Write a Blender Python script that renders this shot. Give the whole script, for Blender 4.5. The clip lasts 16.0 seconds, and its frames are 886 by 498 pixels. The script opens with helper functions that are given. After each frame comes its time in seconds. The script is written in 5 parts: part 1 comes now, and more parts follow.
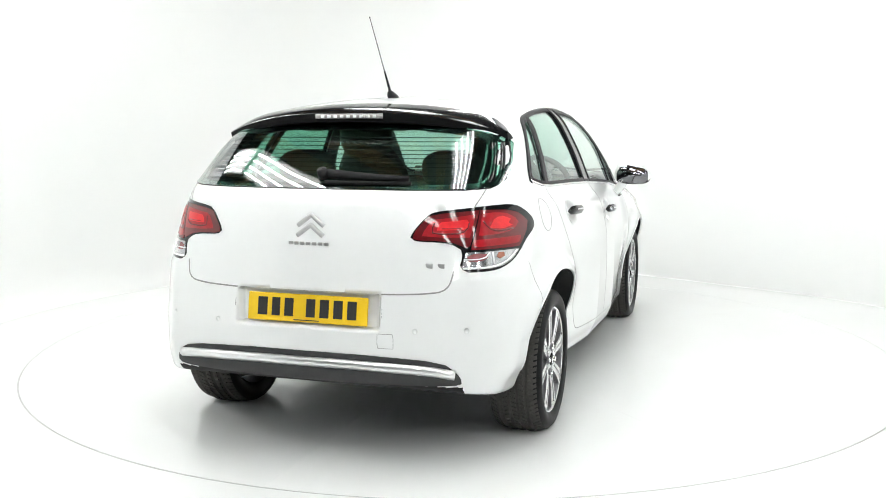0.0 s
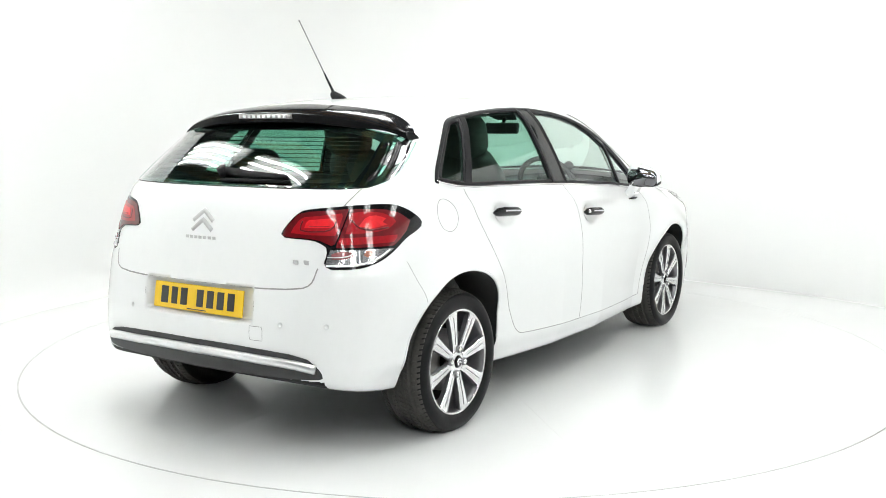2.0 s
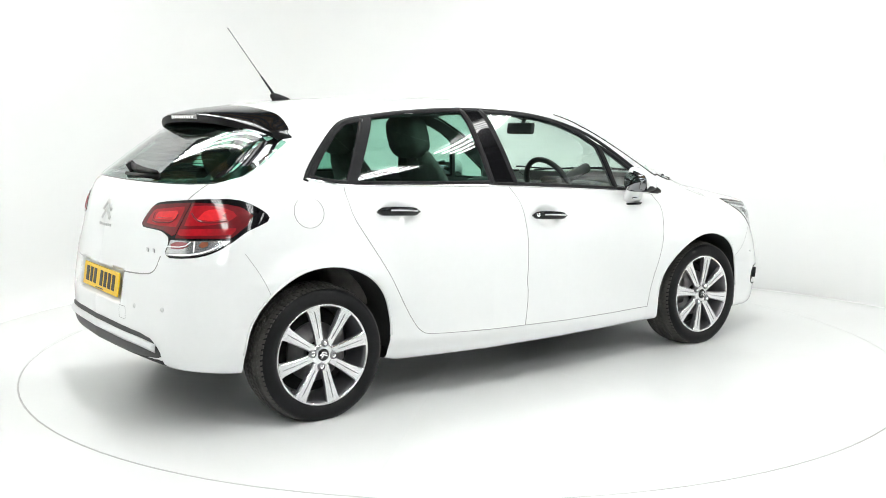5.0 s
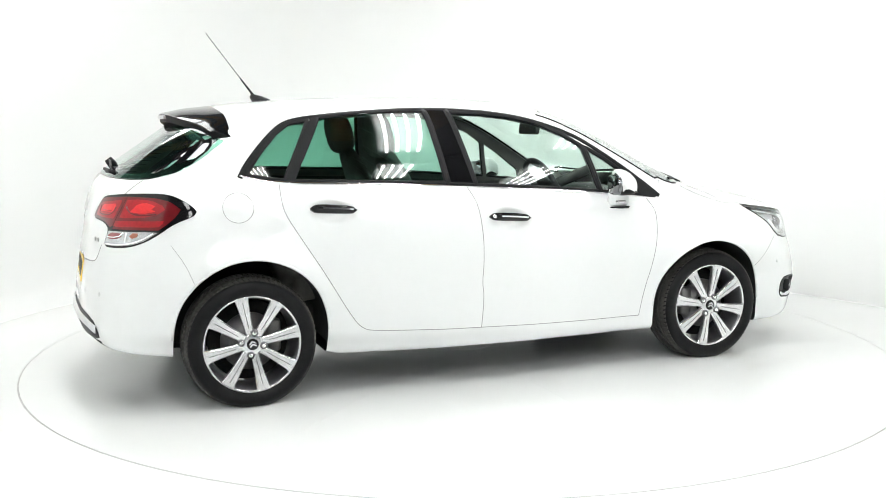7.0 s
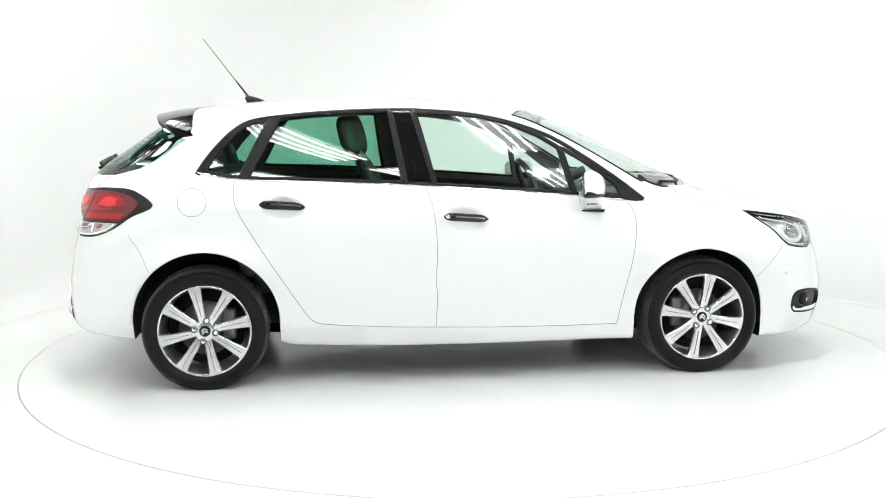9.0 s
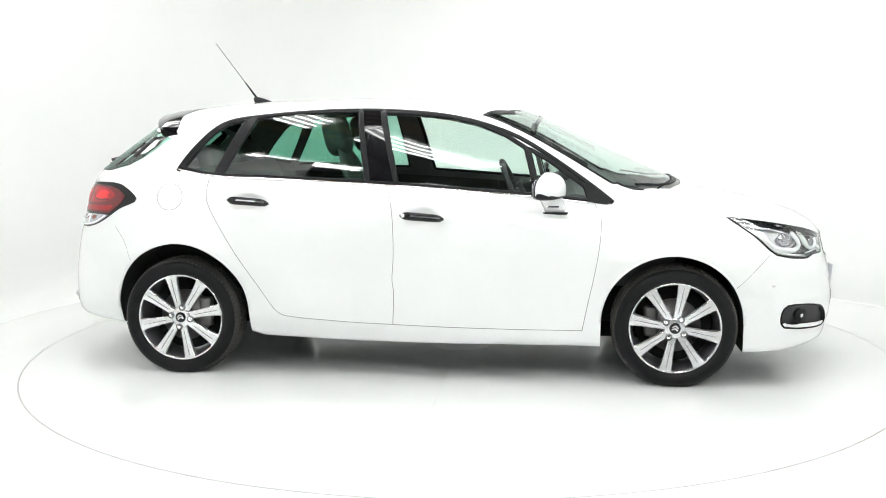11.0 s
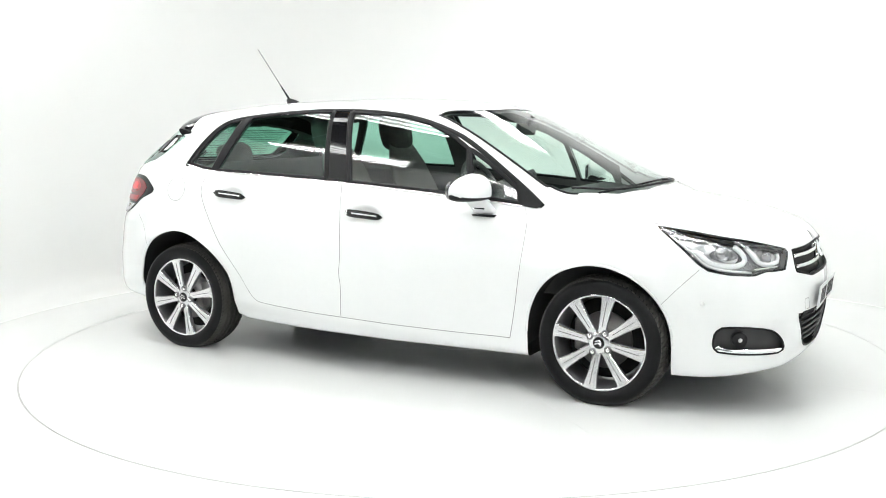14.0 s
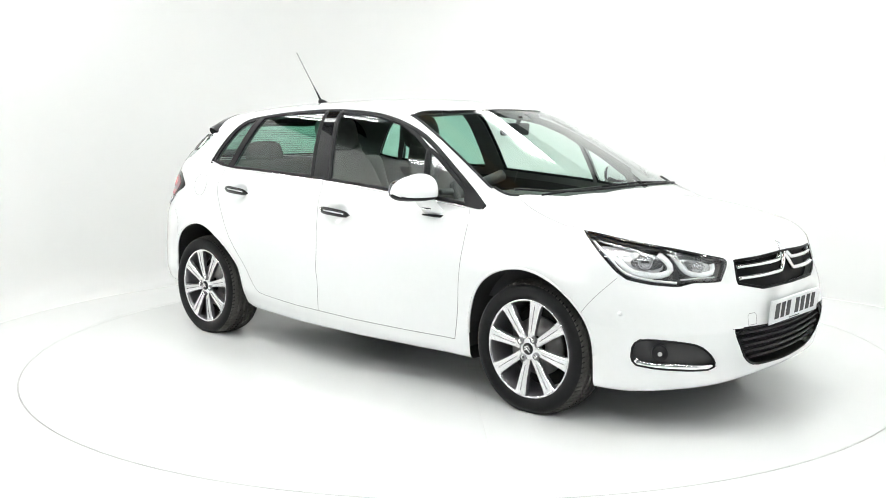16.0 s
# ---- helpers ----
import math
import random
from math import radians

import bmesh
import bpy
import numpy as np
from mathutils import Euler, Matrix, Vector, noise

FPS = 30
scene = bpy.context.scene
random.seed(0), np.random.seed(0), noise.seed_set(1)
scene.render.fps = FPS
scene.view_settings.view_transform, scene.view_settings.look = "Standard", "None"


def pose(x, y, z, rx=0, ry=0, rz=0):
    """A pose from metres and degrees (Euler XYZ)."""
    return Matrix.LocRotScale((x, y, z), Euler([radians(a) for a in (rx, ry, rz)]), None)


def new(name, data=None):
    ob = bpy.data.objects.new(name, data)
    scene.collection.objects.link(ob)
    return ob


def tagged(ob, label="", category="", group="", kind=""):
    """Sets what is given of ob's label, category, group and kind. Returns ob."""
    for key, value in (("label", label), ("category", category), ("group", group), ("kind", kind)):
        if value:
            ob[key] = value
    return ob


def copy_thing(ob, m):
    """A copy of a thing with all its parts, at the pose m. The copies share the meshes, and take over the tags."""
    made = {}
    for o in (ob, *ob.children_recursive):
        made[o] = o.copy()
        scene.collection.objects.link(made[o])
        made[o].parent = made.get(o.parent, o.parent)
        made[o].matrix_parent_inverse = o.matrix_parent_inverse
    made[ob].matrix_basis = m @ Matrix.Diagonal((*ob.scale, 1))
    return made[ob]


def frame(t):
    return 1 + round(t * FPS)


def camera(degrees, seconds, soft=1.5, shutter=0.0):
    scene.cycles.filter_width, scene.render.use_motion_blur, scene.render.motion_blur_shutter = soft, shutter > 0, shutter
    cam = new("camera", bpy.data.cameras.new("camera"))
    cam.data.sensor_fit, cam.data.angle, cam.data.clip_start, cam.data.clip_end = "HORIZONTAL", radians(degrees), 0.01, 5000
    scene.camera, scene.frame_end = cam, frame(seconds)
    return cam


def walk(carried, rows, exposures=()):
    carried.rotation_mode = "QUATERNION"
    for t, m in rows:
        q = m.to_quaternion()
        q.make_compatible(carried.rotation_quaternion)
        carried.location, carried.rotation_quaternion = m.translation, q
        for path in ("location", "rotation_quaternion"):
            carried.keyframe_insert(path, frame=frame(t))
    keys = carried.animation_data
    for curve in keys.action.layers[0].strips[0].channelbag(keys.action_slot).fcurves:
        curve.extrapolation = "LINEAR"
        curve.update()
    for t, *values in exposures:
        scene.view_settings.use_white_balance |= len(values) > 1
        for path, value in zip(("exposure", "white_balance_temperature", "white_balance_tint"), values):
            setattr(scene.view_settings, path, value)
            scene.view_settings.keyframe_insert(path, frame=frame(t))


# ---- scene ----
cam = camera(48.73, 16.0, soft=0.9)
EYE = pose(0, -5.8603, 1.3583, 90 - 7.5702, 0.1302, 1.0591)
walk(cam, [(0.0, EYE), (16.0, EYE)])

# ---- light: a bright hall with tube banks over a white cove ----
world = bpy.data.worlds.new("world")
scene.world = world
world.use_nodes = True
world.node_tree.nodes["Background"].inputs[0].default_value = (1, 1, 1, 1)
world.node_tree.nodes["Background"].inputs[1].default_value = 0.05
TUBE_POWER = 29.8
scene.view_settings.exposure = 0.0


# ---- materials ----
def material(name, colour, rough=0.5, metal=0.0, coat=0.0, grain=0.0, scale=40.0, bump=0.0, spots=0.0, coat_rough=0.03, specular=0.5):
    """A principled surface with a coarse and a fine variation in colour, gloss and relief."""
    m = bpy.data.materials.new(name)
    m.use_nodes = True
    nt = m.node_tree
    b = nt.nodes["Principled BSDF"]
    b.inputs["Base Color"].default_value = (*colour, 1)
    b.inputs["Roughness"].default_value = rough
    b.inputs["Metallic"].default_value = metal
    b.inputs["Coat Weight"].default_value = coat
    b.inputs["Coat Roughness"].default_value = coat_rough
    b.inputs["Specular IOR Level"].default_value = specular
    if grain or bump or spots:
        co = nt.nodes.new("ShaderNodeTexCoord")
        fine = nt.nodes.new("ShaderNodeTexNoise")
        fine.inputs["Scale"].default_value, fine.inputs["Detail"].default_value = scale, 6
        wide = nt.nodes.new("ShaderNodeTexNoise")
        wide.inputs["Scale"].default_value, wide.inputs["Detail"].default_value = scale / 14, 3
        for n in (fine, wide):
            nt.links.new(co.outputs["Object"], n.inputs["Vector"])
        both = nt.nodes.new("ShaderNodeMath")
        both.operation = "ADD"
        nt.links.new(fine.outputs["Fac"], both.inputs[0])
        nt.links.new(wide.outputs["Fac"], both.inputs[1])
        if grain:
            ramp = nt.nodes.new("ShaderNodeMapRange")
            ramp.inputs["From Min"].default_value, ramp.inputs["From Max"].default_value = 0.6, 1.4
            ramp.inputs["To Min"].default_value, ramp.inputs["To Max"].default_value = 1 - grain, 1 + grain
            nt.links.new(both.outputs[0], ramp.inputs["Value"])
            mul = nt.nodes.new("ShaderNodeVectorMath")
            mul.operation = "SCALE"
            mul.inputs[0].default_value = colour
            nt.links.new(ramp.outputs[0], mul.inputs["Scale"])
            nt.links.new(mul.outputs[0], b.inputs["Base Color"])
        if spots:
            r2 = nt.nodes.new("ShaderNodeMapRange")
            r2.inputs["From Min"].default_value, r2.inputs["From Max"].default_value = 0.3, 0.7
            r2.inputs["To Min"].default_value, r2.inputs["To Max"].default_value = max(rough - spots, 0.02), rough + spots
            nt.links.new(wide.outputs["Fac"], r2.inputs["Value"])
            nt.links.new(r2.outputs[0], b.inputs["Roughness"])
        if bump:
            bp = nt.nodes.new("ShaderNodeBump")
            bp.inputs["Strength"].default_value, bp.inputs["Distance"].default_value = 0.5, bump
            nt.links.new(fine.outputs["Fac"], bp.inputs["Height"])
            nt.links.new(bp.outputs[0], b.inputs["Normal"])
    return m


def glass(name, tint, shine=1.0, ior=1.5):
    """A thin tinted pane: light passes straight through it, and it mirrors by its Fresnel gloss."""
    m = bpy.data.materials.new(name)
    m.use_nodes = True
    nt = m.node_tree
    nt.nodes.clear()
    out, mix = nt.nodes.new("ShaderNodeOutputMaterial"), nt.nodes.new("ShaderNodeMixShader")
    clear, gloss, edge = nt.nodes.new("ShaderNodeBsdfTransparent"), nt.nodes.new("ShaderNodeBsdfGlossy"), nt.nodes.new("ShaderNodeLayerWeight")
    clear.inputs[0].default_value = (*tint, 1)
    gloss.inputs["Roughness"].default_value = 0.01
    gloss.inputs["Color"].default_value = (shine, shine, shine, 1)
    power, scale = nt.nodes.new("ShaderNodeMath"), nt.nodes.new("ShaderNodeMath")
    power.operation, power.inputs[1].default_value = "POWER", 5.0
    scale.operation = "MULTIPLY_ADD"
    low = ((ior - 1) / (ior + 1)) ** 2 * 1.7
    scale.inputs[1].default_value, scale.inputs[2].default_value = 1 - low, low
    nt.links.new(edge.outputs["Facing"], power.inputs[0])
    nt.links.new(power.outputs[0], scale.inputs[0])
    nt.links.new(scale.outputs[0], mix.inputs[0])
    nt.links.new(clear.outputs[0], mix.inputs[1])
    nt.links.new(gloss.outputs[0], mix.inputs[2])
    nt.links.new(mix.outputs[0], out.inputs[0])
    return m


def lamp_glow(name, colour, power):
    m = bpy.data.materials.new(name)
    m.use_nodes = True
    nt = m.node_tree
    nt.nodes.clear()
    out, em = nt.nodes.new("ShaderNodeOutputMaterial"), nt.nodes.new("ShaderNodeEmission")
    em.inputs[0].default_value, em.inputs[1].default_value = (*colour, 1), power
    nt.links.new(em.outputs[0], out.inputs[0])
    return m


PAINT = material("white_paint", (0.81, 0.82, 0.82), 0.35, coat=1.0, grain=0.012, scale=30)
BLACK_GLOSS = material("gloss_black", (0.006, 0.006, 0.007), 0.2, coat=0.65, specular=0.04, grain=0.1, scale=60)
BLACK_TRIM = material("satin_black_trim", (0.013, 0.013, 0.014), 0.45, specular=0.17, grain=0.15, scale=120, bump=0.0002)
GREY_TRIM = material("textured_grey_plastic", (0.026, 0.026, 0.027), 0.5, grain=0.15, scale=200, bump=0.0003)
GAP = material("panel_gap_shadow", (0.28, 0.28, 0.28), 0.8, grain=0.1, scale=50)
CHROME = material("chrome", (0.86, 0.86, 0.87), 0.07, metal=1.0, grain=0.02, scale=30)
SATIN = material("satin_metal", (0.74, 0.74, 0.74), 0.28, metal=0.9, grain=0.03, scale=80)
RUBBER = material("tyre_rubber", (0.005, 0.005, 0.0055), 0.48, specular=0.2, grain=0.3, scale=60, bump=0.0006, spots=0.1)
TREAD = material("tread_rubber", (0.055, 0.053, 0.048), 0.85, grain=0.35, scale=90, bump=0.001)
ALLOY = material("machined_alloy", (0.72, 0.72, 0.73), 0.24, metal=0.85, coat=0.5, grain=0.03, scale=150)
ALLOY_DARK = material("dark_alloy", (0.19, 0.19, 0.20), 0.35, metal=0.6, coat=0.4, grain=0.08, scale=100)
GRILLE_BLACK = material("grille_black", (0.004, 0.004, 0.0045), 0.5, specular=0.12, grain=0.2, scale=80)
EMBLEM = material("silver_emblem", (0.50, 0.50, 0.50), 0.3, metal=0.8, grain=0.03, scale=90)
IRON = material("brake_iron", (0.26, 0.255, 0.25), 0.4, metal=0.9, grain=0.15, scale=120, spots=0.1)
LINER = material("wheel_liner", (0.012, 0.012, 0.012), 0.9, grain=0.3, scale=70, bump=0.002)
FABRIC = material("dark_seat_fabric", (0.13, 0.124, 0.116), 0.9, grain=0.25, scale=300, bump=0.0008)
CABIN = material("cabin_plastic", (0.045, 0.046, 0.047), 0.6, grain=0.15, scale=150, bump=0.0003)
HEADLINING = material("grey_headlining", (0.17, 0.17, 0.166), 0.95, grain=0.08, scale=250)
RED_DEEP = material("dark_red_lens", (0.125, 0.0015, 0.005), 0.3, coat=1.0, grain=0.3, scale=40, specular=0.15)
RED = material("red_lens", (0.33, 0.004, 0.010), 0.3, coat=0.6, grain=0.3, scale=60, specular=0.15)
RED_BRIGHT = material("bright_red_lens", (0.70, 0.016, 0.022), 0.3, coat=0.6, grain=0.2, scale=60, specular=0.15)
LAMP_GREY = material("lamp_reflector", (0.72, 0.72, 0.73), 0.22, metal=0.45, coat=1.0, grain=0.05, scale=60)
LAMP_WHITE = material("white_light_guide", (0.85, 0.86, 0.87), 0.2, coat=1.0, grain=0.02, scale=60)
YELLOW = material("yellow_plate", (0.80, 0.52, 0.015), 0.4, grain=0.03, scale=80)
WHITE_PLATE = material("white_plate", (0.74, 0.75, 0.76), 0.4, grain=0.03, scale=80)
INK = material("plate_ink", (0.02, 0.02, 0.022), 0.5, grain=0.1, scale=80)
GLASS_FRONT = glass("clear_green_glass", (0.84, 0.95, 0.90), 1.0)
GLASS_REAR = glass("tinted_green_glass", (0.38, 0.66, 0.55), 1.0, 1.52)
GLASS_LAMP = glass("clear_lamp_cover", (0.95, 0.96, 0.96), 1.0)
WHITE_FLOOR = material("white_painted_floor", (0.80, 0.81, 0.805), 0.22, grain=0.01, scale=6, spots=0.06, specular=0.35)
COVE_WHITE = material("white_cove_paint", (0.77, 0.776, 0.77), 0.7, grain=0.012, scale=3)
SEAL = material("grey_edge_seal", (0.42, 0.42, 0.415), 0.7, grain=0.3, scale=8)
PIT = material("pit_shadow", (0.09, 0.09, 0.09), 0.9, grain=0.1, scale=20)
HALL_GREY = material("grey_cladding", (0.10, 0.105, 0.105), 0.8, grain=0.2, scale=5)
WOOD = material("brown_timber", (0.34, 0.19, 0.07), 0.7, grain=0.35, scale=9)
TUBE = lamp_glow("lit_tube", (0.98, 1.0, 0.985), TUBE_POWER)
HEAD_DARK = material("dark_chrome", (0.22, 0.22, 0.23), 0.2, metal=0.7, coat=1.0, grain=0.1, scale=60)
CLEAR_GREY = material("smoked_reflector", (0.50, 0.50, 0.51), 0.16, metal=0.75, coat=1.0, grain=0.3, scale=45)
PINK_BULB = material("smoked_bulb_cover", (0.24, 0.075, 0.08), 0.25, coat=1.0, grain=0.25, scale=60)
METAL_WHITE = material("white_enamel", (0.55, 0.55, 0.55), 0.4, grain=0.03, scale=30)


# ---- mesh helpers ----
def part(name, bm, mat, parent, label="", smooth=True):
    """Links a bmesh as one mesh object under a thing or a part."""
    me = bpy.data.meshes.new(name)
    bm.to_mesh(me)
    bm.free()
    return part_mesh(name, me, mat, parent, label, smooth)


def part_mesh(name, me, mat, parent, label="", smooth=True):
    if not me.materials:
        me.materials.append(mat)
    if smooth:
        me.polygons.foreach_set("use_smooth", [True] * len(me.polygons))
    ob = new(name, me)
    if parent is not None:
        ob.parent = parent
    return tagged(ob, label)


def box(bm, size, at=(0, 0, 0), turn=(0, 0, 0), bevel=0.0, seg=2):
    """A bevelled block in bm."""
    r = bmesh.ops.create_cube(bm, size=1)
    bmesh.ops.scale(bm, vec=size, verts=r["verts"])
    if bevel:
        edges = {e for v in r["verts"] for e in v.link_edges}
        out = bmesh.ops.bevel(bm, geom=list(edges), offset=bevel, segments=seg, affect="EDGES", profile=0.5)
        verts = list({v for f in out["faces"] for v in f.verts} | {v for v in r["verts"] if v.is_valid})
    else:
        verts = r["verts"]
    bmesh.ops.transform(bm, matrix=pose(*at, *turn), verts=verts)
    return verts


def rod(bm, a, b, r1, r2=None, seg=16):
    a, b = Vector(a), Vector(b)
    m = Matrix.Translation((a + b) / 2) @ (b - a).to_track_quat("Z", "Y").to_matrix().to_4x4()
    return bmesh.ops.create_cone(bm, cap_ends=True, segments=seg, radius1=r1, radius2=r1 if r2 is None else r2, depth=(b - a).length, matrix=m)["verts"]


def loft(bm, rings, closed=True, caps=True):
    """Skins a list of rings of equal length."""
    vs = [[bm.verts.new(p) for p in ring] for ring in rings]
    n = len(rings[0])
    for a, b in zip(vs[:-1], vs[1:]):
        for i in range(n if closed else n - 1):
            j = (i + 1) % n
            bm.faces.new((a[i], a[j], b[j], b[i]))
    if caps and closed:
        bm.faces.new(vs[0][::-1])
        bm.faces.new(vs[-1])
    bmesh.ops.recalc_face_normals(bm, faces=bm.faces[:])
    return bm


def lathe(bm, profile, seg=64, axis="y"):
    """Turns (radius, along) pairs round the y axis."""
    rings = []
    for i in range(seg):
        a = 2 * math.pi * i / seg
        rings.append([(r * math.cos(a), w, r * math.sin(a)) for r, w in profile])
    vs = [[bm.verts.new(p) for p in ring] for ring in rings]
    for i in range(seg):
        a, b = vs[i], vs[(i + 1) % seg]
        for j in range(len(profile) - 1):
            bm.faces.new((a[j], a[j + 1], b[j + 1], b[j]))
    bmesh.ops.recalc_face_normals(bm, faces=bm.faces[:])
    return bm


def rounded(poly, times=2):
    """Cuts the corners of a closed outline."""
    p = np.array(poly, float)
    for _ in range(times):
        q = np.roll(p, -1, 0)
        p = np.stack([p * 0.75 + q * 0.25, p * 0.25 + q * 0.75], 1).reshape(-1, 2)
    return p


def inside(poly, pts):
    poly = np.asarray(poly, float)
    x, y = pts[:, 0], pts[:, 1]
    res = np.zeros(len(pts), bool)
    for (x0, y0), (x1, y1) in zip(poly, np.roll(poly, -1, 0)):
        if y0 != y1:
            res ^= ((y0 > y) != (y1 > y)) & (x < (x1 - x0) * (y - y0) / (y1 - y0) + x0)
    return res


def resampled(line, step, closed=False):
    p = np.array(line, float)
    if closed:
        p = np.vstack([p, p[:1]])
    d = np.r_[0, np.cumsum(np.linalg.norm(np.diff(p, axis=0), axis=1))]
    n = max(2, int(round(d[-1] / step)) + 1)
    s = np.linspace(0, d[-1], n)
    q = np.stack([np.interp(s, d, p[:, i]) for i in range(p.shape[1])], 1)
    return q[:-1] if closed else q


def curved(line, times=2):
    """Smooths an open line, keeping its ends."""
    p = np.array(line, float)
    for _ in range(times):
        a, b = p[:-1] * 0.75 + p[1:] * 0.25, p[:-1] * 0.25 + p[1:] * 0.75
        p = np.vstack([p[:1], np.stack([a, b], 1).reshape(-1, p.shape[1]), p[-1:]])
    return p


# ---- the car's outer form: x forward, y left, z up, origin between the axles on the ground ----
def pchip(xs, ys):
    """A monotone cubic through the knots, vectorised."""
    xs, ys = np.array(xs, float), np.array(ys, float)
    h, d = np.diff(xs), np.diff(ys) / np.diff(xs)
    m = np.zeros_like(xs)
    for i in range(1, len(xs) - 1):
        if d[i - 1] * d[i] > 0:
            w1, w2 = 2 * h[i] + h[i - 1], h[i] + 2 * h[i - 1]
            m[i] = (w1 + w2) / (w1 / d[i - 1] + w2 / d[i])
    m[0], m[-1] = d[0], d[-1]

    lo, hi = xs[0] - 0.5 * h[0], xs[-1] + 0.5 * h[-1]
    v = np.linspace(lo, hi, 6001)
    i = np.clip(np.searchsorted(xs, v) - 1, 0, len(h) - 1)
    t = (v - xs[i]) / h[i]
    t2, t3 = t * t, t * t * t
    table = (2 * t3 - 3 * t2 + 1) * ys[i] + (t3 - 2 * t2 + t) * h[i] * m[i] + (3 * t2 - 2 * t3) * ys[i + 1] + (t3 - t2) * h[i] * m[i + 1]
    rise = np.append(np.diff(table), 0.0)

    def f(w):
        k = (w - lo) * (6000 / (hi - lo))
        k = np.minimum(np.maximum(k, 0.0), 5999.0)
        j = k.astype(np.int32)
        return table[j] + rise[j] * (k - j)
    return f


WHEEL_X, HUB_Z = 1.304, 0.303
belt = pchip([-2.2, -1.66, -1.32, -1.136, -0.19, 0.5, 0.966, 1.3, 1.56, 2.2], [1.12, 1.105, 1.085, 1.06, 1.021, 0.975, 0.934, 0.90, 0.875, 0.80])
belt_y = pchip([-2.2, -1.66, -1.32, -1.136, -0.19, 0.5, 0.966, 1.3, 1.56, 1.8, 2.2], [0.653, 0.708, 0.735, 0.755, 0.782, 0.781, 0.765, 0.763, 0.758, 0.738, 0.683])
side_add = pchip([-0.95, -0.86, -0.80, -0.72, -0.6, -0.45, -0.3, -0.17, -0.09, -0.03, 0, 0.15, 0.4, 0.6], [0.02, 0.035, 0.055, 0.088, 0.098, 0.103, 0.1, 0.082, 0.058, 0.016, 0, -0.055, -0.174, -0.28])
roof_z = pchip([-1.7, -1.45, -1.25, -1.078, -0.7, -0.3, 0.0, 0.2, 0.35, 0.5, 0.7, 1.0, 1.2, 1.42, 1.6, 1.9], [1.385, 1.42, 1.444, 1.459, 1.475, 1.482, 1.476, 1.464, 1.447, 1.41, 1.327, 1.187, 1.097, 0.998, 0.917, 0.78])
hood_z = pchip([1.0, 1.2, 1.42, 1.6, 1.8, 2.0, 2.1, 2.18, 2.25], [1.03, 1.01, 0.982, 0.955, 0.915, 0.855, 0.805, 0.74, 0.66])
crown = pchip([-1.7, -1.3, -0.3, 0.35, 1.15, 1.4, 1.6, 2.2], [0.2, 0.17, 0.16, 0.165, 0.245, 0.2, 0.155, 0.17])
nose_x = pchip([0.12, 0.25, 0.4, 0.55, 0.7, 0.8, 0.9, 1.2], [2.12, 2.165, 2.195, 2.195, 2.165, 2.13, 2.06, 1.8])
nose_in = pchip([0, 0.2, 0.4, 0.5, 0.6, 0.7, 0.78, 0.85, 0.95], [0, 0.013, 0.062, 0.10, 0.165, 0.27, 0.385, 0.53, 0.8])
nose_low = pchip([0, 0.2, 0.4, 0.5, 0.6, 0.7, 0.78, 0.85, 0.95], [0, 0.01, 0.034, 0.06, 0.12, 0.22, 0.34, 0.49, 0.8])
tail_x = pchip([0.15, 0.3, 0.39, 0.5, 0.6, 0.7, 0.8, 0.9, 1.0, 1.05, 1.075, 1.10, 1.33, 1.45], [-2.0, -2.045, -2.062, -2.062, -2.05, -2.033, -2.012, -1.995, -1.967, -1.945, -1.918, -1.885, -1.555, -1.38])
tail_low = pchip([0, 0.3, 0.5, 0.6, 0.65, 0.72, 0.78, 0.84, 0.88, 0.95], [0, 0.014, 0.045, 0.075, 0.10, 0.17, 0.27, 0.42, 0.56, 0.9])
tail_up = pchip([0, 0.3, 0.5, 0.6, 0.65, 0.7, 0.75, 0.8, 0.85, 0.95], [0, 0.016, 0.06, 0.115, 0.165, 0.25, 0.36, 0.49, 0.65, 1.0])
under_z = pchip([-2.2, -2.04, -1.93, -1.66, -0.95, -0.85, 0.94, 1.68, 2.0, 2.3], [0.335, 0.325, 0.297, 0.25, 0.22, 0.20, 0.187, 0.178, 0.2, 0.235])


def smax(a, b, r):
    h = np.maximum(r - np.abs(a - b), 0)
    return np.maximum(a, b) + h * h / (4 * r)


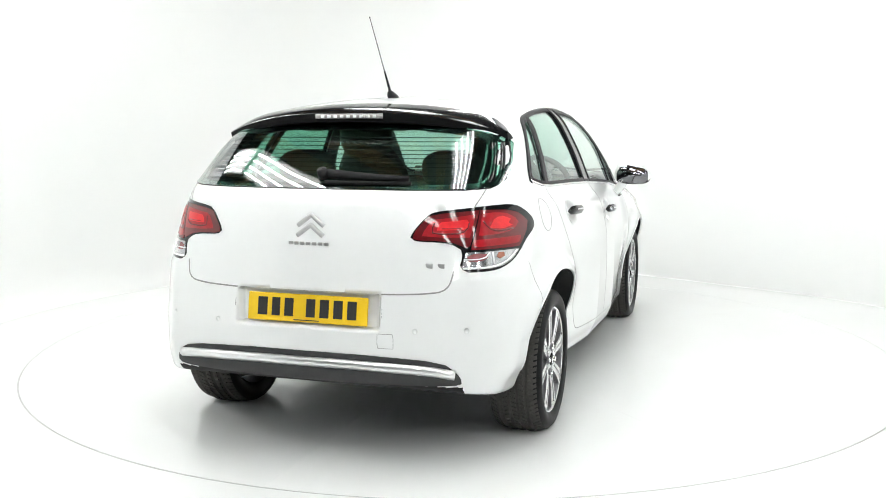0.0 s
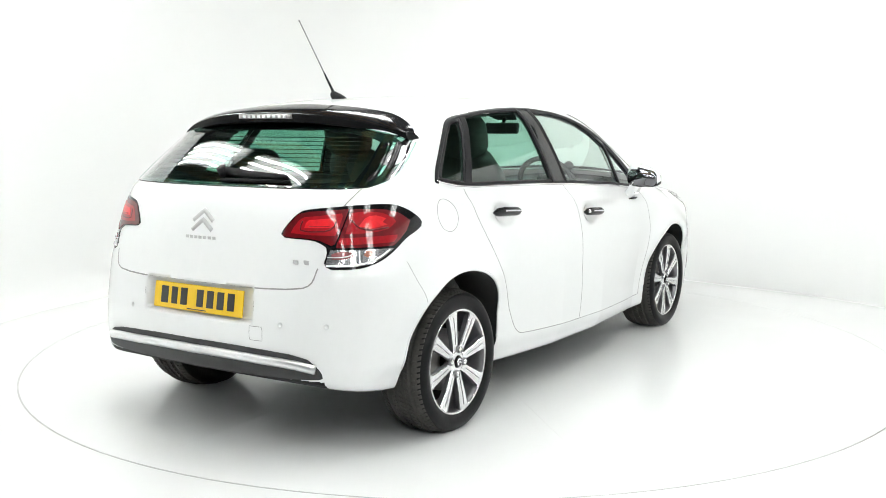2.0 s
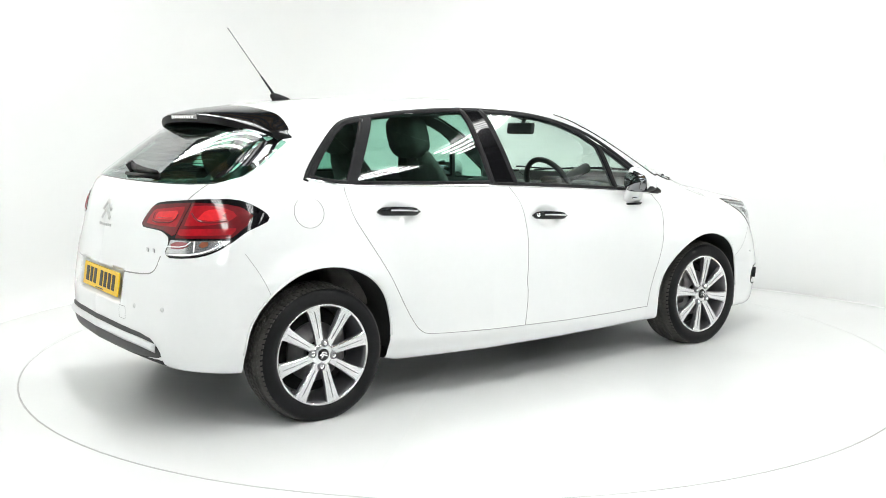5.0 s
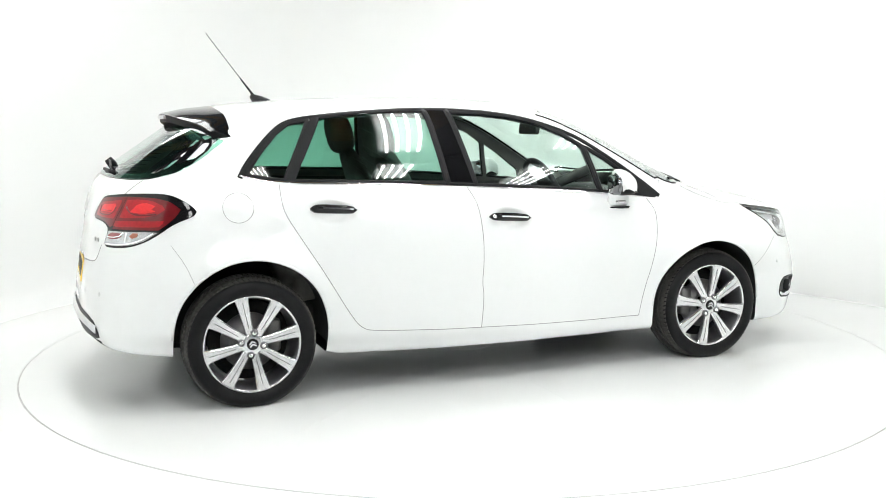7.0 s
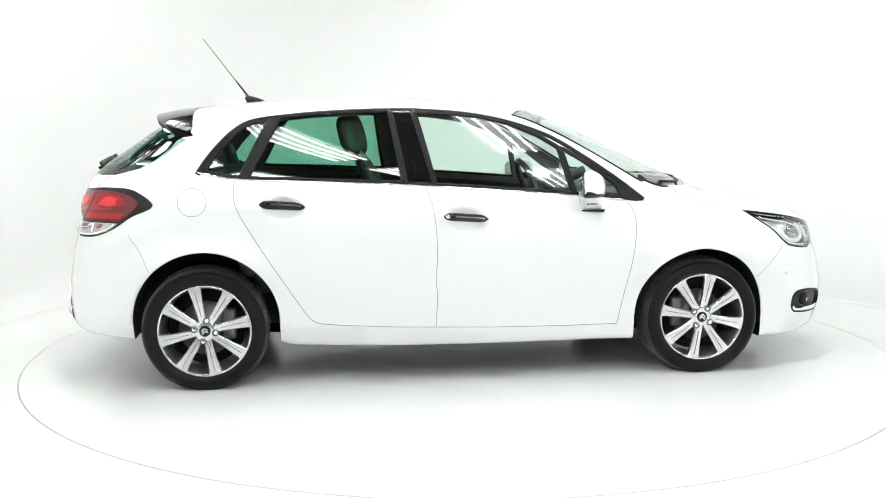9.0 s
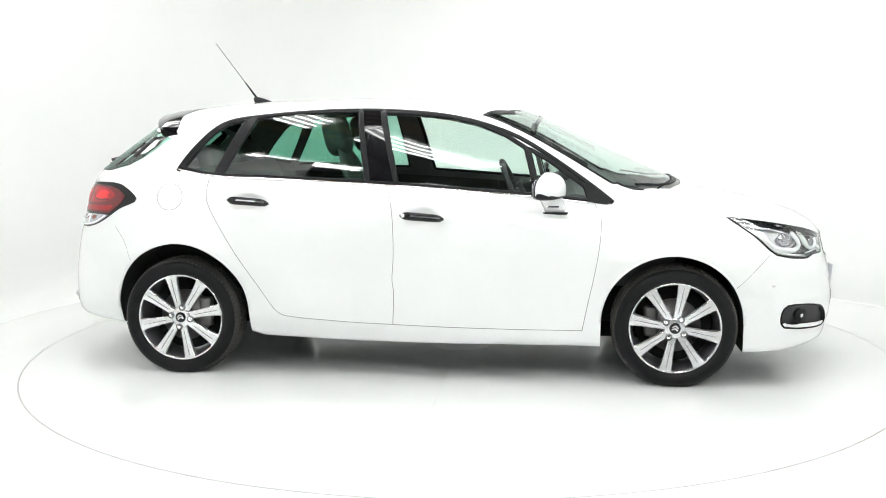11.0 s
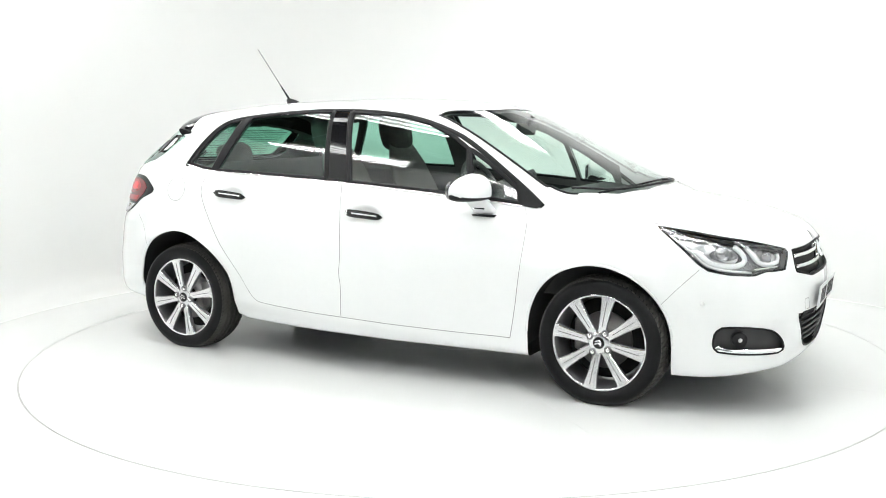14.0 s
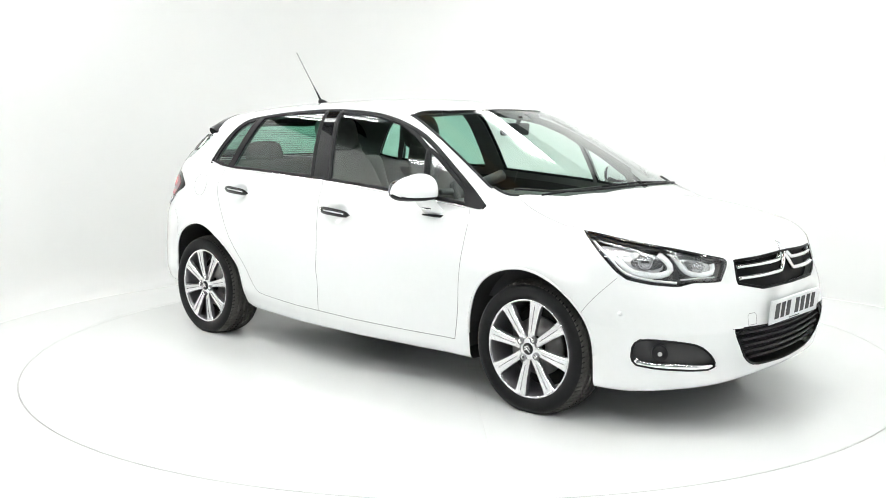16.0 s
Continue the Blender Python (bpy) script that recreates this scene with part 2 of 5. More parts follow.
def form(x, y, z):
    """Negative inside the body, about metres near its skin."""
    x, y, z = np.asarray(x, float), np.abs(y), np.asarray(z, float)
    v = y * 0.981
    s = z - belt(x)
    ys = belt_y(x) + side_add(s)
    for hx in (-WHEEL_X, WHEEL_X):
        r = np.hypot(x - hx, z - HUB_Z)
        ys = ys + (0.036 if hx < 0 else 0.03) * np.exp(-((r - 0.39) / 0.085) ** 2) * np.clip((z - 0.47) / 0.18, 0, 1)
    low = np.clip((0.74 - z) / 0.40, 0, 1)
    ys = ys - 0.046 * low * low * (3 - 2 * low) * np.clip((np.abs(x + 0.1) - 0.25) / 0.6, 0, 1) * np.clip((x + 1.5) / 0.35, 0, 1)
    for hx, hz in ((-0.905, 0.922), (0.016, 0.852)):
        d = ((x - hx) / 0.072) ** 2 + ((z - hz) / 0.046) ** 2
        ys = ys - 0.026 * np.exp(-d * d)
    side = (y - ys) * np.where(s > 0, 0.92, 0.99)
    c = crown(x) * y * y
    roof = (z - roof_z(x) + c) * np.where(x > 0.45, 0.91, 0.99)
    hood = (z - hood_z(x) + c * 0.9) * 0.97
    top = np.minimum(roof, np.where(x > 1.0, hood, 9.0))
    k = np.clip((z - 0.45) / 0.2, 0, 1)
    front = (x - nose_x(z) + nose_in(v) * k + nose_low(v) * (1 - k)) * 0.9
    k = np.clip((z - 0.75) / 0.3, 0, 1)
    rear = (tail_x(z) + tail_low(v) * (1 - k) + tail_up(v) * k - x) * np.where(z > 1.07, 0.58, 0.92)
    bay = np.clip((0.315 - y) / 0.02, 0, 1) * np.clip((z - 0.545) / 0.012, 0, 1) * np.clip((0.69 - z) / 0.008, 0, 1)
    rear = rear + 0.031 * bay * (x < -1.8)
    f = smax(side, top, np.where(x > 1.0, 0.07, 0.10))
    f = smax(f, smax(front, rear, 0.01), 0.05)
    return smax(f, under_z(x) - z, 0.03)


def normals(p):
    e = 2e-3
    g = np.stack([form(p[:, 0] + e * (i == 0), p[:, 1] + e * (i == 1), p[:, 2] + e * (i == 2)) - form(p[:, 0] - e * (i == 0), p[:, 1] - e * (i == 1), p[:, 2] - e * (i == 2)) for i in range(3)], 1)
    return g / np.maximum(np.linalg.norm(g, axis=1, keepdims=True), 1e-9)


def cast(o, d, far=1.4, steps=140):
    """The first place where each ray o + k d enters the body."""
    k = np.linspace(0, far, steps // 2)
    lo = np.full(len(o), far)
    hi = np.full(len(o), far)
    prev = form(*(o + k[0] * d).T)
    open_ = np.ones(len(o), bool)
    for a, b in zip(k[:-1], k[1:]):
        cur = form(*(o + b * d).T)
        m = open_ & (prev > 0) & (cur <= 0)
        lo[m], hi[m] = a, b
        open_ &= ~m
        prev = cur
    for _ in range(16):
        mid = (lo + hi) / 2
        inside = form(*(o + mid[:, None] * d).T) <= 0
        hi, lo = np.where(inside, mid, hi), np.where(inside, lo, mid)
    return o + hi[:, None] * d


TAIL_AXIS, NOSE_AXIS = -1.2, 1.0


def on_skin(kind, uv, sign=-1):
    """Places on the skin from plan pairs: side (x, z), top (x, y), rear and front (degrees round an upright axis, z), flat_rear and flat_front (y, z)."""
    uv = np.asarray(uv, float)
    a, b, one = uv[:, 0], uv[:, 1], np.ones(len(uv))
    if kind == "side":
        return cast(np.stack([a, sign * one, b], 1), np.tile([0.0, -sign, 0], (len(uv), 1)), 0.9, 90)
    if kind == "top":
        return cast(np.stack([a, b, 1.6 * one], 1), np.tile([0.0, 0, -1], (len(uv), 1)), 1.2, 120)
    if kind == "flat_rear":
        return cast(np.stack([-2.3 * one, a, b], 1), np.tile([1.0, 0, 0], (len(uv), 1)), 1.3, 130)
    if kind == "flat_front":
        return cast(np.stack([2.4 * one, a, b], 1), np.tile([-1.0, 0, 0], (len(uv), 1)), 1.6, 160)
    ax, way = (TAIL_AXIS, -1) if kind == "rear" else (NOSE_AXIS, 1)
    d = np.stack([way * np.cos(np.radians(a)), sign * np.sin(np.radians(a)), 0 * one], 1)
    return cast(np.stack([ax * one, 0 * one, b], 1) + 1.4 * d, -d, 1.2, 150)


DEG = 0.0125


def scaled(kind, uv):
    uv = np.array(uv, float)
    if kind in ("rear", "front"):
        uv[:, 0] *= DEG
    return uv


def on(kind, uv, sign, off):
    """Places and normals at a height off over the skin, from scaled plan pairs."""
    uv = np.array(uv, float)
    if kind in ("rear", "front"):
        uv[:, 0] /= DEG
    p = on_skin(kind, uv, sign)
    n = normals(p)
    return p + n * off, n


def sheet(name, kind, poly, mat, parent, off=0.004, skirt=0.008, step=0.03, sign=-1, label="", bent=None):
    """A panel with a crisp outline that lies on the skin; bent names the axis along which blown glass bows evenly."""
    poly = resampled(scaled(kind, poly), min(step, 0.02), closed=True)
    lo, hi = poly.min(0), poly.max(0)
    gx, gy = np.meshgrid(np.arange(lo[0] + step / 2, hi[0], step), np.arange(lo[1] + step / 2, hi[1], step))
    pts = np.stack([gx.ravel(), gy.ravel()], 1)
    pts = pts[inside(poly, pts)] if len(pts) else pts
    if len(pts):
        far = np.min(np.linalg.norm(pts[:, None] - poly[None], axis=2), axis=1) > step * 0.4
        pts = pts[far]
    n = len(poly)
    from mathutils.geometry import delaunay_2d_cdt
    vs, _, fs, *_ = delaunay_2d_cdt([Vector(p) for p in np.vstack([poly, pts])], [], [list(range(n))], 1, 1e-6)
    uv = np.array([tuple(v) for v in vs])
    p, nor = on(kind, uv, sign, off)
    verts, faces = [tuple(a) for a in p], []
    for f in fs:
        a, b, c = (p[i] for i in f[:3])
        out = np.dot(np.cross(b - a, c - a), nor[f[0]]) > 0
        faces.append(list(f) if out else list(f)[::-1])
    top = len(faces)
    if bent is not None:
        i, j = [k for k in range(3) if k != bent]
        ci, cj = p[:, i].mean(), p[:, j].mean()
        u, w, o = p[:, i] - ci, p[:, j] - cj, np.ones(len(p))
        wrap = u ** 4 if bent == 0 else 0 * u
        k = np.linalg.lstsq(np.stack([o, u, w, u * u, u * w, w * w, wrap], 1), p[:, bent], rcond=None)[0]
        if bent == 0:
            k[3] += 0.12
            k[2], k[5] = k[2] + 0.16, k[5] + 1.0
        g = np.zeros_like(p)
        g[:, bent] = 1.0
        g[:, i], g[:, j] = -(k[1] + 2 * k[3] * u + k[4] * w + 4 * k[6] * u * wrap / np.maximum(u * u, 1e-9)), -(k[2] + k[4] * u + 2 * k[5] * w)
        g /= np.linalg.norm(g, axis=1, keepdims=True)
        nor = g * np.sign((g * nor).sum())
    nn = [tuple(a) for a in nor]
    if skirt:
        count = {}
        for f in faces:
            for a, b in zip(f, f[1:] + f[:1]):
                count[(a, b)] = 1
        low = {}
        for a, b in [e for e in count if (e[1], e[0]) not in count]:
            for i in (a, b):
                if i not in low:
                    low[i] = (len(verts), len(verts) + 1)
                    verts += [tuple(p[i]), tuple(p[i] - nor[i] * skirt)]
                    nn += [nn[i], nn[i]]
            faces.append([b, a, low[a][1], low[b][1]])
    me = bpy.data.meshes.new(name)
    me.from_pydata(verts, [], faces)
    ob = part_mesh(name, me, mat, parent, label)
    me.normals_split_custom_set_from_vertices(nn)
    return ob


def ribbon(name, kind, line, width, height, mat, parent, sign=-1, closed=False, off=0.0, label="", step=0.02, smooth=2):
    """A raised strip that follows a line over the skin."""
    q = scaled(kind, line)
    q = resampled(rounded(q, smooth) if closed else curved(q, smooth), step, closed)
    p, n = on(kind, q, sign, off)
    t = (np.roll(p, -1, 0) - np.roll(p, 1, 0)) if closed else np.gradient(p, axis=0)
    t /= np.maximum(np.linalg.norm(t, axis=1, keepdims=True), 1e-9)
    s = np.cross(n, t)
    b = min(height, width * 0.3)
    prof = [(-width / 2, -0.004), (-width / 2, max(height - b, 0)), (-width / 2 + b, height), (width / 2 - b, height), (width / 2, max(height - b, 0)), (width / 2, -0.004)]
    rings = [[p[i] + s[i] * u + n[i] * v for u, v in prof] for i in range(len(p))]
    bm = bmesh.new()
    if closed:
        vs = [[bm.verts.new(v) for v in r] for r in rings]
        for i in range(len(vs)):
            a, c = vs[i], vs[(i + 1) % len(vs)]
            for j in range(len(prof) - 1):
                bm.faces.new((a[j], a[j + 1], c[j + 1], c[j]))
        bmesh.ops.recalc_face_normals(bm, faces=bm.faces[:])
    else:
        loft(bm, rings)
    return part(name, bm, mat, parent, label)


# ---- outlines on the skin ----
ARCHES = ((-1.296, 0.342, 0.366), (1.288, 0.322, 0.357))
LIGHT_LINE = [(-1.326, 1.095), (-1.143, 1.057), (-0.733, 1.045), (-0.188, 1.02), (0.254, 0.989), (0.555, 0.967), (0.88, 0.933), (0.955, 0.924), (0.985, 0.945), (0.874, 1.032), (0.726, 1.136), (0.58, 1.232), (0.464, 1.294), (0.286, 1.354), (0.137, 1.387), (-0.012, 1.406), (-0.192, 1.417), (-0.32, 1.42), (-0.49, 1.417), (-0.725, 1.403), (-0.899, 1.386), (-1.014, 1.372), (-1.09, 1.352), (-1.155, 1.305), (-1.225, 1.234), (-1.294, 1.152)]
PANE_QUARTER = [(-0.975, 1.352), (-1.07, 1.336), (-1.141, 1.284), (-1.21, 1.208), (-1.285, 1.113), (-1.275, 1.098), (-1.118, 1.072)]
PANE_REAR = [(-0.908, 1.367), (-0.726, 1.384), (-0.492, 1.396), (-0.35, 1.398), (-0.285, 1.042), (-0.732, 1.056), (-1.075, 1.068)]
PANE_FRONT = [(-0.225, 1.394), (-0.016, 1.385), (0.134, 1.366), (0.282, 1.332), (0.429, 1.271), (0.53, 1.209), (0.592, 0.976), (0.255, 1.001), (-0.127, 1.029)]
PANE_CORNER = [(0.556, 1.203), (0.663, 1.139), (0.835, 1.018), (0.86, 0.95), (0.617, 0.974)]
SCREEN = [(0.307, -0.575), (0.45, -0.613), (0.588, -0.644), (0.861, -0.694), (1.008, -0.719), (1.1, -0.717), (1.14, -0.697), (1.293, -0.535), (1.37, -0.313), (1.398, 0)]
SCREEN += [(x, -y) for x, y in SCREEN[-2::-1]] + [(0.43, 0.4), (0.485, 0.19), (0.495, 0), (0.485, -0.19), (0.43, -0.4)]
BACKLIGHT = [(0, 1.34), (-0.413, 1.335), (-0.658, 1.285), (-0.681, 1.219), (-0.697, 1.153), (-0.701, 1.105), (-0.668, 1.084), (-0.413, 1.083), (0, 1.083)]
BACKLIGHT += [(-y, z) for y, z in BACKLIGHT[-2:0:-1]]
TAIL = [(28.2, 0.9), (28.9, 0.926), (33.1, 0.996), (36.6, 1.007), (41.2, 1.013), (48.6, 1.022), (58.1, 1.021), (62.6, 0.995), (66.9, 0.952), (67.2, 0.925), (64.1, 0.903), (60.9, 0.884), (57.1, 0.838), (53.6, 0.804), (50.1, 0.784), (46.6, 0.775), (38.7, 0.775), (40.7, 0.852), (38.1, 0.881), (35.4, 0.888), (29.6, 0.892)]
HEAD = [(53.6, 0.866), (44.9, 0.842), (33.3, 0.801), (22.2, 0.752), (22.5, 0.729), (24.6, 0.665), (31, 0.667), (34.1, 0.65), (39.8, 0.66), (44.5, 0.679), (46.8, 0.711), (50.3, 0.788)]
FOG = [(43.6, 0.327), (43.4, 0.403), (41.5, 0.428), (34.7, 0.418), (30.2, 0.4), (27.3, 0.341), (26.4, 0.298), (29, 0.286), (42.1, 0.303)]
GRILLE = [(-0.397, 0.744), (-0.2243, 0.748), (0, 0.755), (0.2243, 0.748), (0.397, 0.744), (0.405, 0.648), (0.2577, 0.616), (-0.2577, 0.616), (-0.405, 0.648)]
LOW_GRILLE = [(-0.483, 0.461), (-0.1909, 0.445), (0.1909, 0.445), (0.483, 0.461), (0.398, 0.326), (0.2984, 0.272), (0.1043, 0.258), (-0.1043, 0.258), (-0.2984, 0.272), (-0.398, 0.326)]
TRIM_BAND = [(0.618, 0.4), (0.553, 0.436), (0.313, 0.452), (0, 0.455), (-0.313, 0.452), (-0.553, 0.436), (-0.612, 0.39), (-0.63, 0.352), (-0.6, 0.342), (-0.4, 0.340), (0.4, 0.340), (0.6, 0.342), (0.63, 0.352)]


# ---- the skin as a mesh ----
def net(h):
    """Surface nets over the form: vertices drawn onto the skin, and outward quads."""
    ax = [np.arange(-2.12, 2.26, h), np.arange(-0.96, 0.97, h), np.arange(0.14, 1.54, h)]
    f = np.empty([len(a) for a in ax])
    yy, zz = np.meshgrid(ax[1], ax[2], indexing="ij")
    for i0 in range(0, len(ax[0]), 24):
        sl = ax[0][i0:i0 + 24]
        f[i0:i0 + 24] = form(sl[:, None, None] + 0 * yy, yy[None] + 0 * sl[:, None, None], zz[None] + 0 * sl[:, None, None])
    neg = f < 0
    mixed = np.zeros([n - 1 for n in f.shape], bool)
    base = neg[:-1, :-1, :-1]
    for i in (0, 1):
        for j in (0, 1):
            for k in (0, 1):
                mixed |= neg[i:neg.shape[0] - 1 + i, j:neg.shape[1] - 1 + j, k:neg.shape[2] - 1 + k] != base
    cell = np.full(mixed.shape, -1)
    cell[mixed] = np.arange(mixed.sum())
    idx = np.argwhere(mixed)
    v = np.stack([ax[a][idx[:, a]] + h / 2 for a in range(3)], 1)
    for _ in range(6):
        e = 1e-3
        g = np.stack([(form(*(v + e * np.eye(3)[a]).T) - form(*(v - e * np.eye(3)[a]).T)) / (2 * e) for a in range(3)], 1)
        d = form(*v.T) / np.maximum((g * g).sum(1), 0.05)
        v = v - np.clip(d, -h / 2, h / 2)[:, None] * g
    quads = []
    for a in range(3):
        b, c = (a + 1) % 3, (a + 2) % 3
        n0 = np.take(neg, range(neg.shape[a] - 1), a)
        n1 = np.take(neg, range(1, neg.shape[a]), a)
        w = np.argwhere(n0 != n1)
        ok = (w[:, b] > 0) & (w[:, c] > 0) & (w[:, b] < neg.shape[b] - 1) & (w[:, c] < neg.shape[c] - 1)
        w = w[ok]
        out = n0[tuple(w.T)]
        corner = []
        for db, dc in ((-1, -1), (0, -1), (0, 0), (-1, 0)):
            q = w.copy()
            q[:, b] += db
            q[:, c] += dc
            corner.append(cell[tuple(q.T)])
        q = np.stack(corner, 1)
        q[~out] = q[~out][:, ::-1]
        quads.append(q)
    return v, np.vstack(quads)


def nearest_on(poly, pts):
    best, dist = pts.copy(), np.full(len(pts), 9.0)
    for a, b in zip(poly, np.roll(poly, -1, 0)):
        d = b - a
        s = np.clip(((pts - a) @ d) / max(d @ d, 1e-12), 0, 1)
        q = a + s[:, None] * d
        r = np.linalg.norm(q - pts, axis=1)
        m = r < dist
        best[m], dist[m] = q[m], r[m]
    return best


def arch_outline(cx, cz, r):
    up = [(cx + r * math.cos(a), cz + r * math.sin(a)) for a in np.linspace(0, math.pi, 60)]
    return np.array([(cx + r, 0.0)] + up + [(cx - r, 0.0)])


def cyl(p, axis):
    return np.stack([np.degrees(np.arctan2(np.abs(p[:, 1]), np.abs(p[:, 0] - axis))), p[:, 2]], 1)


def pieces_of(quads):
    """Splits quads into the panels that hang together; crumbs stay with the largest."""
    mark = np.arange(quads.max() + 1)
    while True:
        low = mark[quads].min(1)
        fresh = mark.copy()
        np.minimum.at(fresh, quads.ravel(), np.repeat(low, 4))
        fresh = fresh[fresh]
        if (fresh == mark).all():
            break
        mark = fresh
    home = mark[quads[:, 0]]
    names, count = np.unique(home, return_counts=True)
    main = names[count.argmax()]
    for k, c in zip(names, count):
        if c < 8:
            home[home == k] = main
    return [quads[home == k] for k in np.unique(home)]


def build_body(car):
    v, q = net(0.0155)
    n = normals(v)
    c = v[q].mean(1)
    cn = n[q].mean(1)
    cut = np.zeros(len(q), bool)
    side = np.abs(cn[:, 1]) > 0.3
    # openings: wheel arches, panes, lamps, grilles
    holes = []
    for cx, cz, r in ARCHES:
        holes.append((arch_outline(cx, cz, r), [0, 2], (np.abs(c[:, 1]) > 0.52) & (c[:, 2] < 0.72)))
    for pane in (PANE_QUARTER, PANE_REAR, PANE_FRONT, PANE_CORNER):
        holes.append((np.array(pane), [0, 2], side & (c[:, 2] > 0.9)))
    holes.append((np.array(SCREEN), [0, 1], (cn[:, 2] > 0.3) & (c[:, 0] > 0.2)))
    holes.append((rounded(BACKLIGHT, 1) * np.array([0.955, 0.93]) + np.array([0, 0.07 * 1.2]), [1, 2], (c[:, 0] < -1.2)))
    holes.append((np.array(GRILLE), [1, 2], c[:, 0] > 1.5))
    holes.append((np.array(LOW_GRILLE), [1, 2], c[:, 0] > 1.5))
    for poly, pair, where in holes:
        m = where & inside(poly, c[:, pair])
        cut |= m
        edge = np.intersect1d(np.unique(q[m]), np.unique(q[~m & where]))
        pts = nearest_on(np.array(poly, float), v[edge][:, pair])
        keep = np.linalg.norm(pts - v[edge][:, pair], axis=1) < 0.03
        w = v[edge]
        w[np.ix_(keep, pair)] = pts[keep]
        v[edge] = w
    for poly, axis, where in ((HEAD, NOSE_AXIS, c[:, 0] > 1.4), (FOG, NOSE_AXIS, c[:, 0] > 1.4)):
        m = where & inside(poly, cyl(c, axis))
        cut |= m
        edge = np.intersect1d(np.unique(q[m]), np.unique(q[~m & where]))
        scale = np.array([DEG, 1.0])
        flat = cyl(v[edge], axis) * scale
        pts = nearest_on(np.array(poly, float) * scale, flat)
        for sgn in (-1, 1):
            keep = (np.linalg.norm(pts - flat, axis=1) < 0.03) & (np.sign(v[edge][:, 1]) == sgn)
            v[edge[keep]] = on_skin("front", pts[keep] / scale, sgn)
    for _ in range(3):
        e = 1e-3
        g = np.stack([(form(*(v + e * np.eye(3)[a]).T) - form(*(v - e * np.eye(3)[a]).T)) / (2 * e) for a in range(3)], 1)
        d = form(*v.T) / np.maximum((g * g).sum(1), 0.05)
        v = v - np.clip(d, -0.01, 0.01)[:, None] * g
    n = normals(v)
    x, y, z = c.T
    left = y > 0
    kind = np.full(len(q), "rear_quarter", dtype=object)
    kind[(x > 0.89)] = "front_wing"
    rear_seam = pchip([0.299, 0.32, 0.38, 0.509, 0.638, 0.807, 0.918, 1.06, 1.5], [-0.6, -0.70, -0.802, -0.883, -0.964, -1.071, -1.136, -1.143, -1.0])(z)
    mid_seam = pchip([0.28, 0.45, 0.74, 0.86, 1.02, 1.42], [-0.139, -0.131, -0.131, -0.139, -0.188, -0.30])(z)
    front_seam = pchip([0.27, 0.42, 0.57, 0.71, 0.84, 0.93, 1.2], [0.837, 0.864, 0.894, 0.918, 0.928, 0.89, 0.89])(z)
    low = 0.3 - 0.02 * (x + 0.14)
    kind[(x > rear_seam) & (x <= mid_seam) & (z > low)] = "rear_door"
    kind[(x > mid_seam) & (x <= front_seam) & (z > low)] = "front_door"
    kind[(z <= low) & (x > -0.95) & (x < 0.95)] = "sill"
    kind[(kind == "rear_quarter") & (z > 1.03) & (x > -1.15)] = "roof_rail"
    kind[(cn[:, 2] > 0.55) & (z > 1.2)] = "roof"
    kind[(cn[:, 2] > 0.5) & (z > 0.7) & (x > 1.05) & (np.abs(y) < 0.70)] = "bonnet"
    kind[(x > 1.68) & ((z < 0.665) | (x > 2.0)) & (kind != "bonnet")] = "front_bumper"
    kind[(x < -1.5) & (z < 0.75 + 0.02) & ((x < -1.62) | (z < 0.6))] = "rear_bumper"
    kind[(x < -1.3) & (np.abs(y) < 0.665) & (z > 0.70) & (kind != "roof")] = "tailgate"
    kind[(cn[:, 2] < -0.92) & (z < under_z(x) + 0.025)] = "underbody"
    kind[(cn[:, 2] < -0.35) & (x < -1.9) & (np.abs(y) < 0.63) & (z < 0.36)] = "underbody"
    for name in sorted(set(kind)):
        for sgn in ((0,) if name in ("roof", "bonnet", "front_bumper", "rear_bumper", "tailgate", "underbody") else (-1, 1)):
            m = (kind == name) & ~cut
            if sgn:
                m &= left == (sgn > 0)
            for quads in pieces_of(q[m]):
                used, inv = np.unique(quads, return_inverse=True)
                me = bpy.data.meshes.new(name)
                me.from_pydata(v[used].tolist(), [], inv.reshape(-1, 4).tolist())
                part_mesh(name, me, LINER if name == "underbody" else PAINT, car)
                me.normals_split_custom_set_from_vertices(n[used].tolist())
    # inner trim, a little inside the skin
    m = ~cut & (c[:, 2] > 0.62) & (x > -1.95) & (x < 1.15) & (kind != "bonnet") & (kind != "underbody") & (kind != "front_wing")
    used, inv = np.unique(q[m], return_inverse=True)
    me = bpy.data.meshes.new("inner_trim")
    me.from_pydata((v[used] - n[used] * 0.022).tolist(), [], inv.reshape(-1, 4)[:, ::-1].tolist())
    part_mesh("inner_trim", me, HEADLINING, car, "grey cloth headlining and pillar trim")


